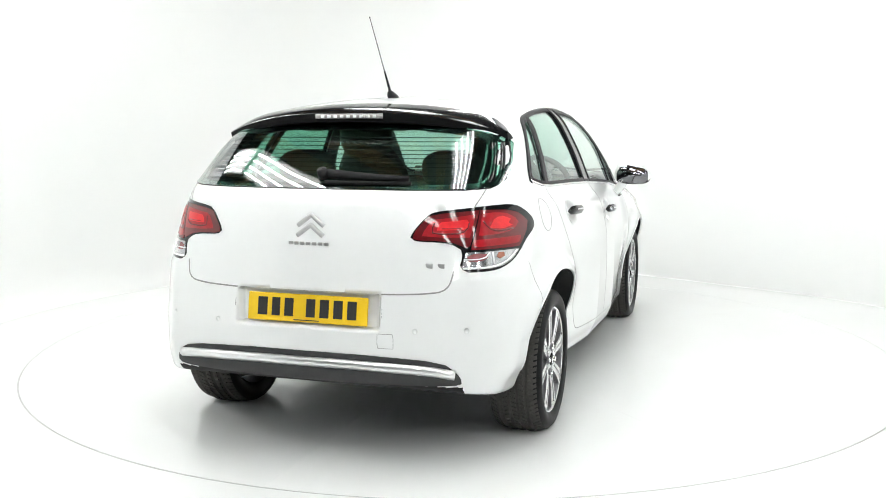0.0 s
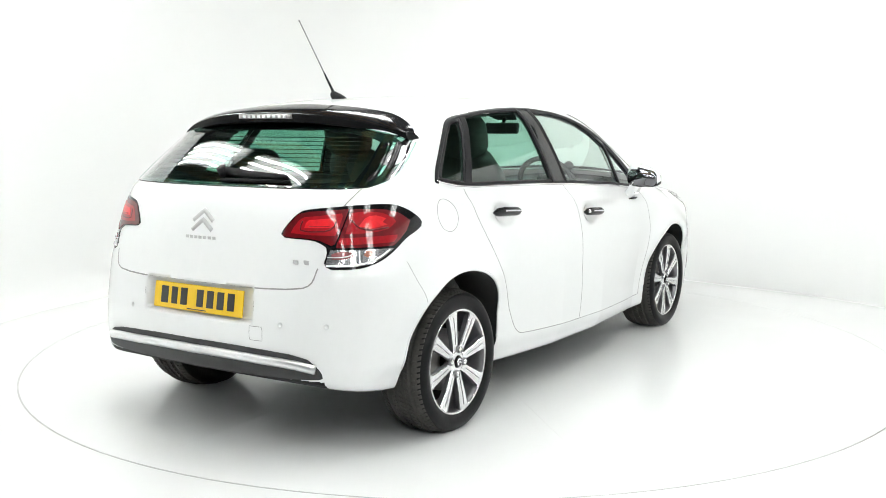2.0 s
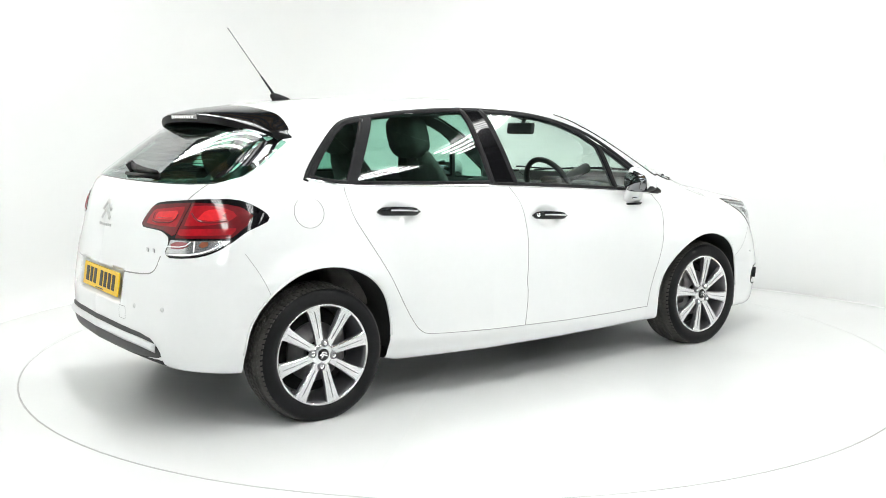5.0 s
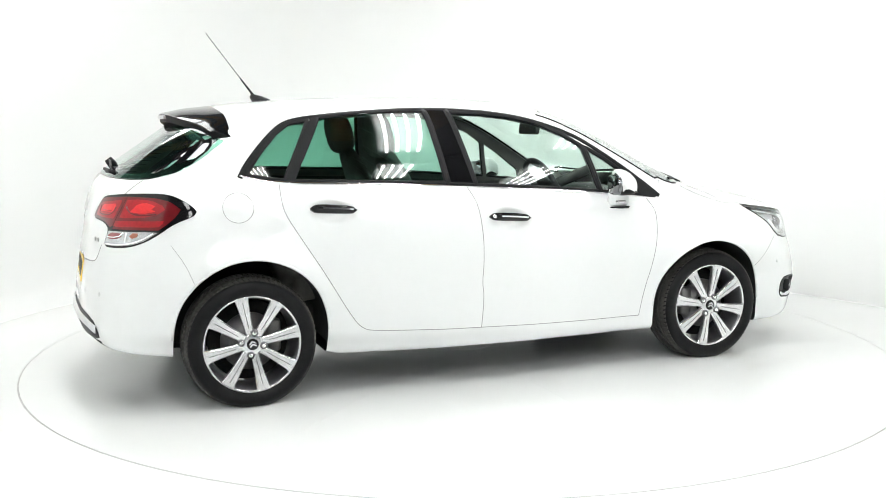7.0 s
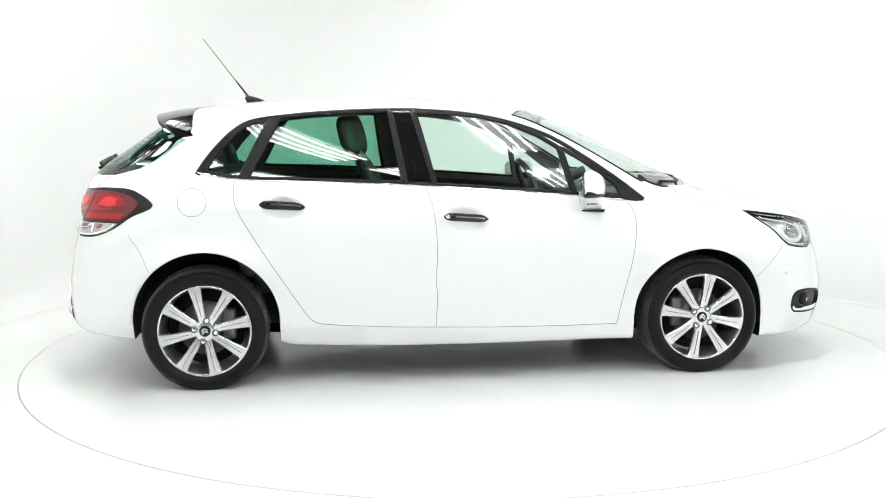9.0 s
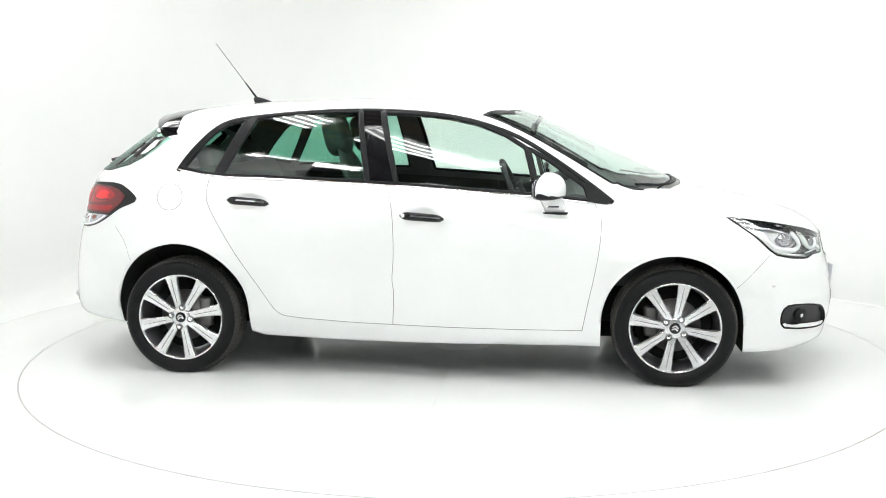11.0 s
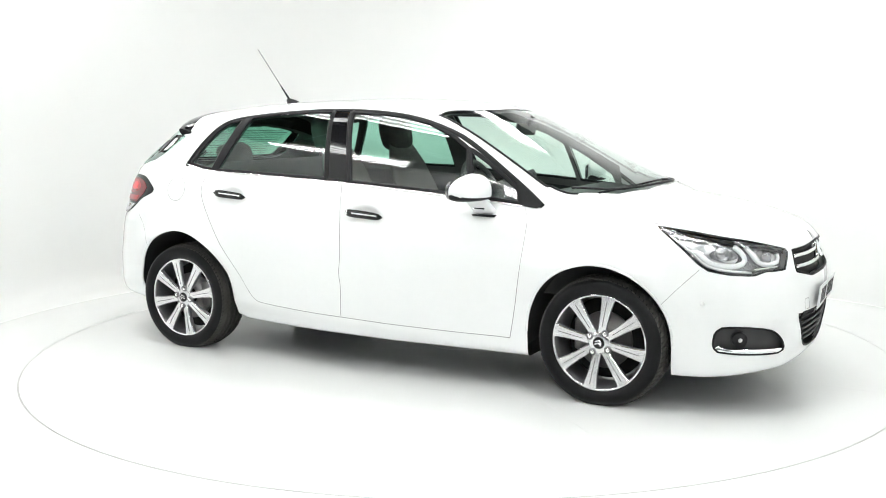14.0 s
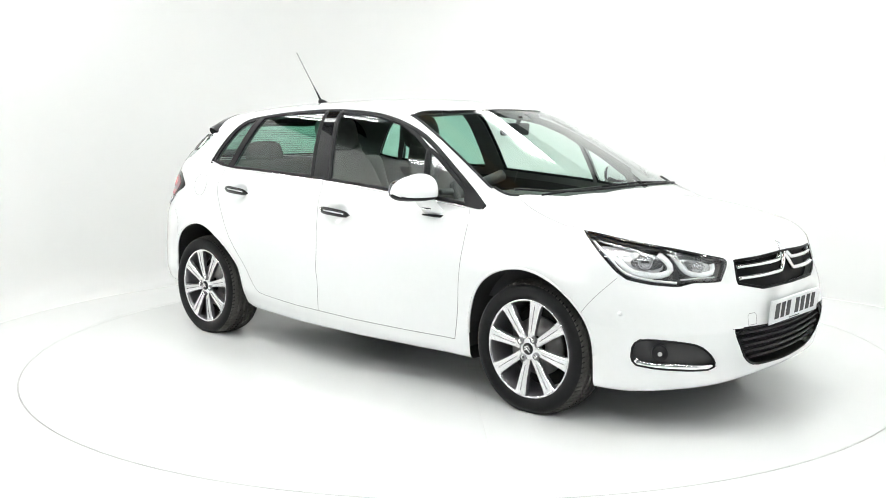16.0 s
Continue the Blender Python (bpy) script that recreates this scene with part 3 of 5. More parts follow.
# ---- the room ----
def build_room():
    R = 2.492
    bm = bmesh.new()
    rings = []
    for rad, z in ((R + 0.004, -0.03), (R + 0.004, -0.002), (R + 0.006, 0.0), (2.9, 0.0), (3.6, 0.0), (6, 0.0), (11, 0.0)):
        rings.append([(rad * math.cos(a), rad * math.sin(a), z) for a in np.linspace(0, 2 * math.pi, 129)[:-1]])
    vs = [[bm.verts.new(p) for p in r] for r in rings]
    for a, b in zip(vs[:-1], vs[1:]):
        for i in range(128):
            bm.faces.new((a[i], b[i], b[(i + 1) % 128], a[(i + 1) % 128]))
    bmesh.ops.recalc_face_normals(bm, faces=bm.faces[:])
    floor = part("floor", bm, WHITE_FLOOR, None, "glossy white painted studio floor around a turntable", smooth=False)
    tagged(floor, category="floor", kind="structure")
    bm = bmesh.new()
    bmesh.ops.create_circle(bm, cap_ends=True, segments=96, radius=R + 0.1, matrix=pose(0, 0, -0.032))
    pit = part("floor_pit", bm, PIT, None, "dark pit floor under the turntable", smooth=False)
    tagged(pit, category="floor", kind="structure")
    # cove: an upright wall bent round the turntable, open towards the camera; it meets the floor crisply on one side
    reach = pchip([-60, -20, 5, 20, 34, 45, 54, 70, 100, 170, 240], [3.36, 3.36, 3.33, 3.26, 3.11, 3.02, 3.03, 3.2, 3.42, 3.45, 3.36])
    height = pchip([-60, 5, 42, 52, 125, 150, 190, 240], [1.4, 1.4, 3.4, 3.7, 3.7, 2.9, 2.9, 2.9])
    sweep = pchip([-60, 40, 58, 80, 120, 240], [0.05, 0.05, 0.06, 0.25, 1.0, 1.0])
    bm = bmesh.new()
    rings = []
    for deg in np.linspace(-58, 238, 160):
        a = math.radians(deg)
        r0, k = float(reach(np.array([deg]))[0]), float(sweep(np.array([deg]))[0])
        top = max(1.4583 + (r0 * math.sin(a) + 5.86) * 0.125, float(height(np.array([deg]))[0]))
        rings.append([((r0 + u) * math.cos(a), (r0 + u) * math.sin(a), z) for u, z in ((-0.30 * k, 0.001), (-0.20 * k, 0.012 * k + 0.001), (-0.11 * k, 0.045 * k + 0.001), (-0.045 * k, 0.11 * k), (-0.008 * k, 0.2 * k), (0.004 * k, 0.3 * k), (0.01, 1.5), (0.02, top), (0.16, top), (0.16, 0.0))])
    loft(bm, rings)
    wall = part("wall_cove", bm, COVE_WHITE, None, "curved white studio cove wall", smooth=True)
    wall.data.set_sharp_from_angle(angle=0.6)
    tagged(wall, category="wall", kind="structure")
    # the hall around
    bm = bmesh.new()
    for at, size in (((0, 9.5, 3), (19, 0.2, 6)), ((0, -9.5, 3), (19, 0.2, 6)), ((9.5, 0, 3), (0.2, 18.8, 6)), ((-9.5, 0, 3), (0.2, 18.8, 6))):
        box(bm, size, at)
    hall = part("wall_hall", bm, HALL_GREY, None, "dark grey hall walls behind the camera", smooth=False)
    tagged(hall, category="wall", kind="structure")
    bm = bmesh.new()
    for at, size, n, axis in (((0, -9.36, 0), (18.6, 0.05, 0.06), 7, 2),):
        for i in range(n):
            box(bm, size, (at[0], at[1], 0.6 + 0.8 * i), bevel=0.01)
    rails = part("trim_cladding", bm, METAL_WHITE, None, "pale horizontal cladding rails on the hall wall", smooth=False)
    tagged(rails, category="trim", kind="structure")
    bm = bmesh.new()
    box(bm, (19.2, 19.2, 0.2), (0, 0, 6.1))
    for i in range(7):
        box(bm, (0.14, 18.8, 0.3), (-7.5 + 2.5 * i, 0, 5.85), bevel=0.01)
    ceil = part("ceiling", bm, HALL_GREY, None, "dark hall roof with beams", smooth=False)
    tagged(ceil, category="ceiling", kind="structure")
    bm = bmesh.new()
    for i in range(9):
        box(bm, (0.34, 9.0, 0.03), (-4.4 + 0.7 * i, 0.5, 5.66), (0, 0, 28), bevel=0.006)
    tim = part("trim_timber", bm, WOOD, None, "brown timber boards under the hall roof", smooth=False)
    tagged(tim, category="trim", kind="structure")


def tube_bank(m, tubes, length, pitch):
    """A hanging bank of bare tubes under a white tray."""
    root = new("light_bank")
    tagged(root, "white tray light bank with lit tubes hanging above the turntable", "light", "light banks over the turntable")
    w = pitch * tubes
    bm = bmesh.new()
    box(bm, (w + 0.04, length + 0.1, 0.04), (0, 0, 0.07), bevel=0.01)
    part("tray", bm, METAL_WHITE, root, smooth=False)
    for sy in (-1, 1):
        bm = bmesh.new()
        rod(bm, (0, sy * length * 0.4, 0.09), (0, sy * length * 0.4, 2.75), 0.005)
        part("hanger", bm, SATIN, root)
    bm = bmesh.new()
    rod(bm, (0, -length / 2, 0), (0, length / 2, 0), 0.016, seg=12)
    first = part("tube", bm, TUBE, root)
    first.location.x = -w / 2 + pitch / 2
    for i in range(1, tubes):
        ob = new("tube", first.data)
        ob.parent = root
        ob.location.x = -w / 2 + pitch * (i + 0.5)
    root.matrix_world = m
    return root


def build_lights():
    """Rows of banks hung in a slanting grid over the turntable and the camera."""
    slant = math.radians(-57)
    first = None
    for across, alongs in ((-3.6, (-0.6, 1.7, 4.2, 6.6)), (-1.9, (-2.3, -0.4, 1.8, 4.3, 6.6)), (-0.2, (-0.6, 1.8, 4.4, 6.6)), (1.5, (-1.1, 1.8, 4.4))):
        for along in alongs:
            x = along * math.cos(slant) - across * math.sin(slant)
            y = along * math.sin(slant) + across * math.cos(slant)
            m = pose(x, y, 3.15, 0, 0, math.degrees(slant) + 90)
            if first is None:
                first = tube_bank(m, 4, 1.65, 0.10)
            else:
                copy_thing(first, m)


def build_turntable():
    root = new("turntable")
    tagged(root, "round glossy white turntable set flush in the floor", "turntable")
    n = 8
    bm = bmesh.new()
    r0, r1, g = 0.1845, 2.4885, 0.0002
    ring = []
    for rad in (r0, 0.6, 1.2, 1.8, r1):
        d = g / rad
        ring.append([(rad * math.cos(a), rad * math.sin(a), 0) for a in np.linspace(d, 2 * math.pi / n - d, 17)])
    vs = [[bm.verts.new(p) for p in r] for r in ring]
    for a, b in zip(vs[:-1], vs[1:]):
        for i in range(16):
            bm.faces.new((a[i], b[i], b[i + 1], a[i + 1]))
    ext = bmesh.ops.extrude_face_region(bm, geom=bm.faces[:])
    bmesh.ops.translate(bm, vec=(0, 0, -0.02), verts=[e for e in ext["geom"] if isinstance(e, bmesh.types.BMVert)])
    bmesh.ops.recalc_face_normals(bm, faces=bm.faces[:])
    first = part("floor_panel", bm, WHITE_FLOOR, root, smooth=False)
    for i in range(1, n):
        ob = new("floor_panel", first.data)
        ob.parent = root
        ob.rotation_euler.z = 2 * math.pi * i / n
    bm = bmesh.new()
    bmesh.ops.create_cone(bm, cap_ends=True, segments=48, radius1=0.182, radius2=0.182, depth=0.02, matrix=pose(0, 0, -0.0095))
    part("hub_plate", bm, WHITE_FLOOR, root, smooth=False)
    bm = bmesh.new()
    rings = [[(rad * math.cos(a), rad * math.sin(a), z) for rad, z in ((2.489, -0.012), (2.489, -0.0012), (2.4955, -0.0012), (2.4955, -0.012))] for a in np.linspace(0, 2 * math.pi, 181)]
    loft(bm, rings, caps=False)
    part("edge_seal", bm, SEAL, root, "thin grey seal round the turntable's edge", smooth=False)
    return root


# ---- wheels ----
TREADS = []


def tread_mesh():
    """The rows of small rubber blocks round a tyre, made once for all wheels."""
    if not TREADS:
        unit = np.array([(a, b, c) for a in (-0.5, 0.5) for b in (-0.5, 0.5) for c in (-0.5, 0.5)])
        quads = [(0, 1, 3, 2), (4, 6, 7, 5), (0, 4, 5, 1), (2, 3, 7, 6), (0, 2, 6, 4), (1, 5, 7, 3)]
        verts, faces = [], []
        for w0, w1, skew, rad in ((0.004, 0.04, 0.35, 0.3110), (0.058, 0.078, -0.5, 0.3165), (0.094, 0.114, -0.5, 0.3165), (0.130, 0.150, 0.5, 0.3165), (0.178, 0.208, -0.35, 0.3110)):
            for i in range(80):
                a = 2 * math.pi * (i + (0.5 if w0 > 0.09 else 0)) / 80
                p = unit * (0.0065, w1 - w0, 0.0165)
                p[:, 2] += p[:, 1] * skew
                p += (rad, (w0 + w1) / 2, 0)
                if w0 < 0.01:
                    p[:, 0] -= np.maximum(0.02 - p[:, 1], 0) * 0.55
                if w1 > 0.2:
                    p[:, 0] -= np.maximum(p[:, 1] - 0.19, 0) * 0.55
                c, s = math.cos(a), math.sin(a)
                q = np.stack([p[:, 0] * c - p[:, 2] * s, p[:, 1], np.maximum(p[:, 0] * s + p[:, 2] * c, -HUB_Z + 0.0012)], 1)
                faces += [tuple(len(verts) + k for k in f) for f in quads]
                verts += q.tolist()
        me = bpy.data.meshes.new("tread_block")
        me.from_pydata(verts, [], faces)
        TREADS.append(me)
    return TREADS[0]


def build_wheel(car, x, y, spin, name_side):
    """A wheel in its own space: its face looks along -y."""
    bm = bmesh.new()
    lathe(bm, [(0.227, 0.03), (0.233, 0.012), (0.235, 0.004), (0.231, 0.0), (0.224, 0.004), (0.217, 0.03), (0.205, 0.09), (0.205, 0.17), (0.222, 0.2)], 72)
    wheel = part("wheel", bm, ALLOY, car, "machined eight-spoke alloy wheel with a black tyre")
    wheel.data.materials.append(ALLOY_DARK)
    for p in wheel.data.polygons:
        r = math.hypot(p.center.x, p.center.z)
        if r < 0.222:
            p.material_index = 1
    wheel.matrix_basis = pose(x, y, HUB_Z) if y < 0 else pose(x, y, HUB_Z, 0, 0, 180)
    # tyre with circular grooves and shoulder blocks
    bm = bmesh.new()
    prof = [(0.228, 0.014), (0.235, 0.002), (0.247, -0.008), (0.268, -0.014), (0.288, -0.011), (0.301, 0.002), (0.3065, 0.018), (0.3085, 0.03)]
    for k in range(4):
        w = 0.045 + 0.036 * k
        prof += [(0.3125, w), (0.307, w + 0.002), (0.307, w + 0.008), (0.3125, w + 0.010)]
    prof += [(0.3085, 0.182), (0.3065, 0.194), (0.301, 0.208), (0.276, 0.22), (0.246, 0.212), (0.228, 0.196)]
    lathe(bm, prof, 96)
    for v in bm.verts:
        v.co.z = max(v.co.z, -HUB_Z + 0.001)
    tyre = part("tyre", bm, RUBBER, wheel)
    tyre.data.materials.append(TREAD)
    for p in tyre.data.polygons:
        if math.hypot(p.center.x, p.center.z) > 0.305:
            p.material_index = 1
    tagged(part_mesh("tread_block", tread_mesh(), TREAD, wheel, smooth=False), kind="stuff")
    # spokes: pale machined faces on dark tapered bodies
    bm = bmesh.new()
    rings = []
    for r, w, d, z0 in ((0.045, 0.019, 0.018, 0.010), (0.09, 0.0195, 0.022, 0.006), (0.15, 0.0235, 0.026, 0.002), (0.208, 0.030, 0.026, 0.001), (0.226, 0.037, 0.02, 0.001)):
        rings.append([(-w, z0 + d, r), (-w, z0 + 0.004, r), (-w + 0.004, z0, r), (w - 0.004, z0, r), (w, z0 + 0.004, r), (w, z0 + d, r)])
    loft(bm, rings)
    bm.faces.ensure_lookup_table()
    spoke = part("spoke", bm, ALLOY_DARK, wheel, smooth=False)
    spoke.data.materials.append(ALLOY)
    for p in spoke.data.polygons:
        if p.normal.y < -0.5:
            p.material_index = 1
    bm = bmesh.new()
    loft(bm, [[(-0.0014, y0, r), (0.0014, y0, r), (0.0014, y0 + 0.004, r), (-0.0014, y0 + 0.004, r)] for r, y0 in ((0.08, 0.0056), (0.15, 0.0007), (0.208, -0.0004))])
    line = part("groove", bm, ALLOY_DARK, spoke, smooth=False)
    for i in range(8):
        a = spin + 45 * i
        if i == 0:
            s = spoke
        else:
            s = new("spoke", spoke.data)
            s.parent = wheel
            g = new("groove", line.data)
            g.parent = s
        s.rotation_euler = (0, radians(a), 0)
    bm = bmesh.new()
    lathe(bm, [(0.0, 0.006), (0.04, 0.006), (0.054, 0.010), (0.058, 0.04), (0.0, 0.04)], 40)
    part("hub", bm, ALLOY, wheel)
    bm = bmesh.new()
    lathe(bm, [(0.0, -0.001), (0.024, 0.0), (0.028, 0.004), (0.028, 0.02)], 32)
    cap = part("hub_cap", bm, BLACK_GLOSS, wheel)
    bm = bmesh.new()
    for k in (-0.004, 0.009):
        for s in (-1, 1):
            box(bm, (0.021, 0.002, 0.006), (s * 0.008, -0.002, k), turn=(0, s * 38, 0), bevel=0.0008, seg=1)
    part("emblem", bm, CHROME, wheel, smooth=False).rotation_euler = (0, radians(spin), 0)
    for i in range(4):
        a = radians(spin + 22.5 + 90 * i)
        bm = bmesh.new()
        rod(bm, (0.054 * math.sin(a), 0.012, 0.054 * math.cos(a)), (0.054 * math.sin(a), 0.0035, 0.054 * math.cos(a)), 0.0175, 0.0175, 20)
        part("bolt_seat", bm, ALLOY_DARK, wheel)
        bm = bmesh.new()
        rod(bm, (0.054 * math.sin(a), 0.012, 0.054 * math.cos(a)), (0.054 * math.sin(a), -0.005, 0.054 * math.cos(a)), 0.0125, 0.010, 6 + 8)
        part("wheel_bolt", bm, CHROME, wheel)
    bm = bmesh.new()
    lathe(bm, [(0.05, 0.07), (0.075, 0.07), (0.08, 0.085), (0.138, 0.085), (0.138, 0.105), (0.05, 0.105)], 64)
    part("brake_disc", bm, IRON, wheel)
    bm = bmesh.new()
    box(bm, (0.07, 0.05, 0.16), (0.115 if x < 0 else -0.115, 0.095, 0.02), bevel=0.015)
    part("brake_caliper", bm, IRON, wheel)
    bm = bmesh.new()
    lathe(bm, [(0.0, 0.13), (0.195, 0.13), (0.195, 0.14), (0.0, 0.14)], 48)
    part("backing_plate", bm, LINER, wheel)
    return wheel


def build_arch(car, cx, cz, r, sign):
    """A dark liner behind the wheel and a rolled white lip."""
    bm = bmesh.new()
    rings = []
    inner = []
    for a in np.linspace(-0.22, math.pi + 0.22, 40):
        p = (cx + (r - 0.002) * math.cos(a), cz + (r - 0.002) * math.sin(a))
        if a < 0:
            p = (cx + r - 0.002, cz + r * math.sin(a) * 0.9)
        if a > math.pi:
            p = (cx - r + 0.002, cz + r * math.sin(a) * 0.9)
        inner.append(p)
    q = np.array(inner)
    skin = on_skin("side", np.clip(q, (-9, 0.24), (9, 9)), sign)
    for (px, pz), s in zip(q, skin):
        y1 = s[1] - sign * 0.004
        rings.append([(px, y1, pz), (px, y1 - sign * 0.03, pz + 0.004), (px, sign * 0.52, pz + 0.02), (px, sign * 0.5, pz + 0.02)])
    loft(bm, rings, closed=False, caps=False)
    part("wheel_liner", bm, LINER, car)
    line = [p for p in zip(*arch_outline(cx, cz, r + 0.004).T) if p[1] > 0.25]
    ribbon("arch_lip", "side", line, 0.012, 0.004, PAINT, car, sign, smooth=0)
    bm = bmesh.new()
    box(bm, (2 * r + 0.04, 0.02, 0.5), (cx, sign * 0.50, 0.52))
    part("inner_panel", bm, LINER, car, smooth=False)


# ---- the car's outer parts ----
def both_sides(make):
    for sign in (-1, 1):
        make(sign)


def build_glazing(car):
    def one(sign):
        for name, pane, mat in (("quarter_window", PANE_QUARTER, GLASS_REAR), ("rear_door_window", PANE_REAR, GLASS_REAR), ("front_door_window", PANE_FRONT, GLASS_FRONT), ("corner_window", PANE_CORNER, GLASS_FRONT)):
            big = np.array(pane)
            mid = big.mean(0)
            ob = sheet(name, "side", mid + (big - mid) * 1.02, mat, car, off=-0.006, skirt=0, step=0.05, sign=sign, bent=1)
            ob.visible_shadow = False
            far = np.linalg.norm(big - mid, axis=1, keepdims=True)
            ribbon("window_seal", "side", mid + (big - mid) * (1 + 0.008 / far), 0.024, 0.0035, BLACK_TRIM, car, sign, closed=True, smooth=0)
        edge = np.array(LIGHT_LINE)
        ribbon("window_surround", "side", np.vstack([edge[8:], edge[:1]]) + np.array([[0.0, -0.011]]), 0.026, 0.005, BLACK_TRIM, car, sign, smooth=1, label="satin black window surround")
        ribbon("chrome_strip", "side", [(x, z - 0.001) for x, z in edge[:7]], 0.011, 0.006, CHROME, car, sign, smooth=1, label="thin bright chrome waistline strip")
        ribbon("window_seal", "side", [(x, z + 0.012) for x, z in edge[:7]], 0.016, 0.004, BLACK_TRIM, car, sign, smooth=1)
        sheet("rear_pillar_trim", "side", [(-0.955, 1.362), (-0.915, 1.372), (-1.07, 1.058), (-1.125, 1.06)], BLACK_TRIM, car, 0.005, sign=sign)
        sheet("centre_pillar_trim", "side", [(-0.365, 1.412), (-0.335, 1.415), (-0.215, 1.414), (-0.115, 1.02), (-0.295, 1.03)], BLACK_GLOSS, car, 0.002, sign=sign, label="gloss black centre pillar")
        ribbon("door_frame", "side", [(-0.352, 1.408), (-0.288, 1.03)], 0.026, 0.006, BLACK_TRIM, car, sign, smooth=0)
        ribbon("door_frame", "side", [(-0.222, 1.405), (-0.128, 1.024)], 0.026, 0.006, BLACK_TRIM, car, sign, smooth=0)
        ribbon("window_divider", "side", [(0.54, 1.205), (0.603, 0.97)], 0.02, 0.005, BLACK_TRIM, car, sign, smooth=0)
        sheet("mirror_corner_trim", "side", [(0.838, 1.045), (0.87, 1.03), (0.988, 0.938), (0.955, 0.924), (0.868, 0.934), (0.852, 0.97)], BLACK_TRIM, car, 0.006, sign=sign)
    both_sides(one)
    ob = sheet("windscreen", "top", [(0.75 + (x - 0.75) * 1.02, y * 1.015) for x, y in SCREEN], GLASS_FRONT, car, off=-0.004, skirt=0, step=0.05, bent=2)
    ob.visible_shadow = False
    for s in (-1, 1):
        ribbon("windscreen_seal", "top", [(x, s * abs(y)) for x, y in SCREEN[:7]], 0.013, 0.0015, BLACK_TRIM, car, smooth=1)
    sheet("windscreen_band", "top", [(0.50, -0.10), (0.505, 0), (0.50, 0.10), (0.56, 0.1), (0.63, 0.07), (0.63, -0.07), (0.56, -0.1)], BLACK_TRIM, car, -0.008, skirt=0)
    ribbon("cowl", "top", [(1.10, -0.68), (1.27, -0.50), (1.345, -0.28), (1.37, 0), (1.345, 0.28), (1.27, 0.50), (1.10, 0.68)], 0.014, 0.003, BLACK_TRIM, car, smooth=1)
    ob = sheet("rear_window", "flat_rear", rounded([(y * 0.999, z) for y, z in BACKLIGHT], 1), GLASS_REAR, car, off=0.005, skirt=0.006, step=0.04, bent=0)
    ob.visible_shadow = False
    # printed black border behind the rear glass
    for k, w in ((0.975, 0.03), (0.94, 0.03)):
        ribbon("glass_border", "flat_rear", rounded([(y * k, 1.2 + (z - 1.2) * (k - 0.03)) for y, z in BACKLIGHT], 1), w, 0.002, BLACK_GLOSS, car, closed=True, smooth=0)
    for s in (-1, 1):
        sheet("glass_border", "flat_rear", [(s * y, z) for y, z in ((0.59, 1.296), (0.655, 1.283), (0.679, 1.219), (0.695, 1.153), (0.699, 1.108), (0.668, 1.087), (0.62, 1.087), (0.618, 1.18))], BLACK_GLOSS, car, 0.002, skirt=0.003)
    for i in range(11):
        z = 1.115 + 0.0165 * i
        ribbon("heating_wire", "flat_rear", [(-0.57, z), (0, z), (0.57, z)], 0.0003, 0.0, GREY_TRIM, car, off=0.0035, smooth=0, step=0.12)
    # wipers
    bm = bmesh.new()
    n = np.array([(-0.0, 1.125), (-0.1, 1.118), (-0.2, 1.112), (-0.3, 1.108), (-0.37, 1.106)])
    p, nr = on("flat_rear", n, -1, 0.022)
    rings = [[p[i] + Vector((0, 0, dz)) + Vector(nr[i]) * dn for dz, dn in ((-w, -0.01), (-w, 0.008), (w * 0.6, 0.012), (w, -0.01))] for i, w in enumerate((0.017, 0.016, 0.012, 0.008, 0.005))]
    loft(bm, [[tuple(v) for v in r] for r in rings])
    arm = part("rear_wiper", bm, BLACK_TRIM, car)
    bm = bmesh.new()
    q, nq = on("flat_rear", np.array([(0.0, 1.125)]), -1, 0.02)
    rod(bm, q[0] - nq[0] * 0.02, q[0] + nq[0] * 0.02, 0.024, 0.02)
    part("pivot_cap", bm, BLACK_TRIM, arm)
    bm = bmesh.new()
    a, _ = on("flat_rear", np.array([(-0.02, 1.098), (-0.38, 1.098)]), -1, 0.012)
    rod(bm, a[0], a[1], 0.008)
    part("wiper_blade", bm, RUBBER, arm)
    for s in ((-0.62, 0.06), (0.02, 0.62)):
        bm = bmesh.new()
        a, _ = on("top", np.array([(1.345 - 0.33 * abs(s[0]) ** 2, s[0]), (1.325, (s[0] + s[1]) / 2), (1.345 - 0.33 * abs(s[1]) ** 2, s[1])]), -1, 0.003)
        rod(bm, a[0], a[1], 0.005)
        rod(bm, a[1], a[2], 0.005)
        part("windscreen_wiper", bm, BLACK_TRIM, car)


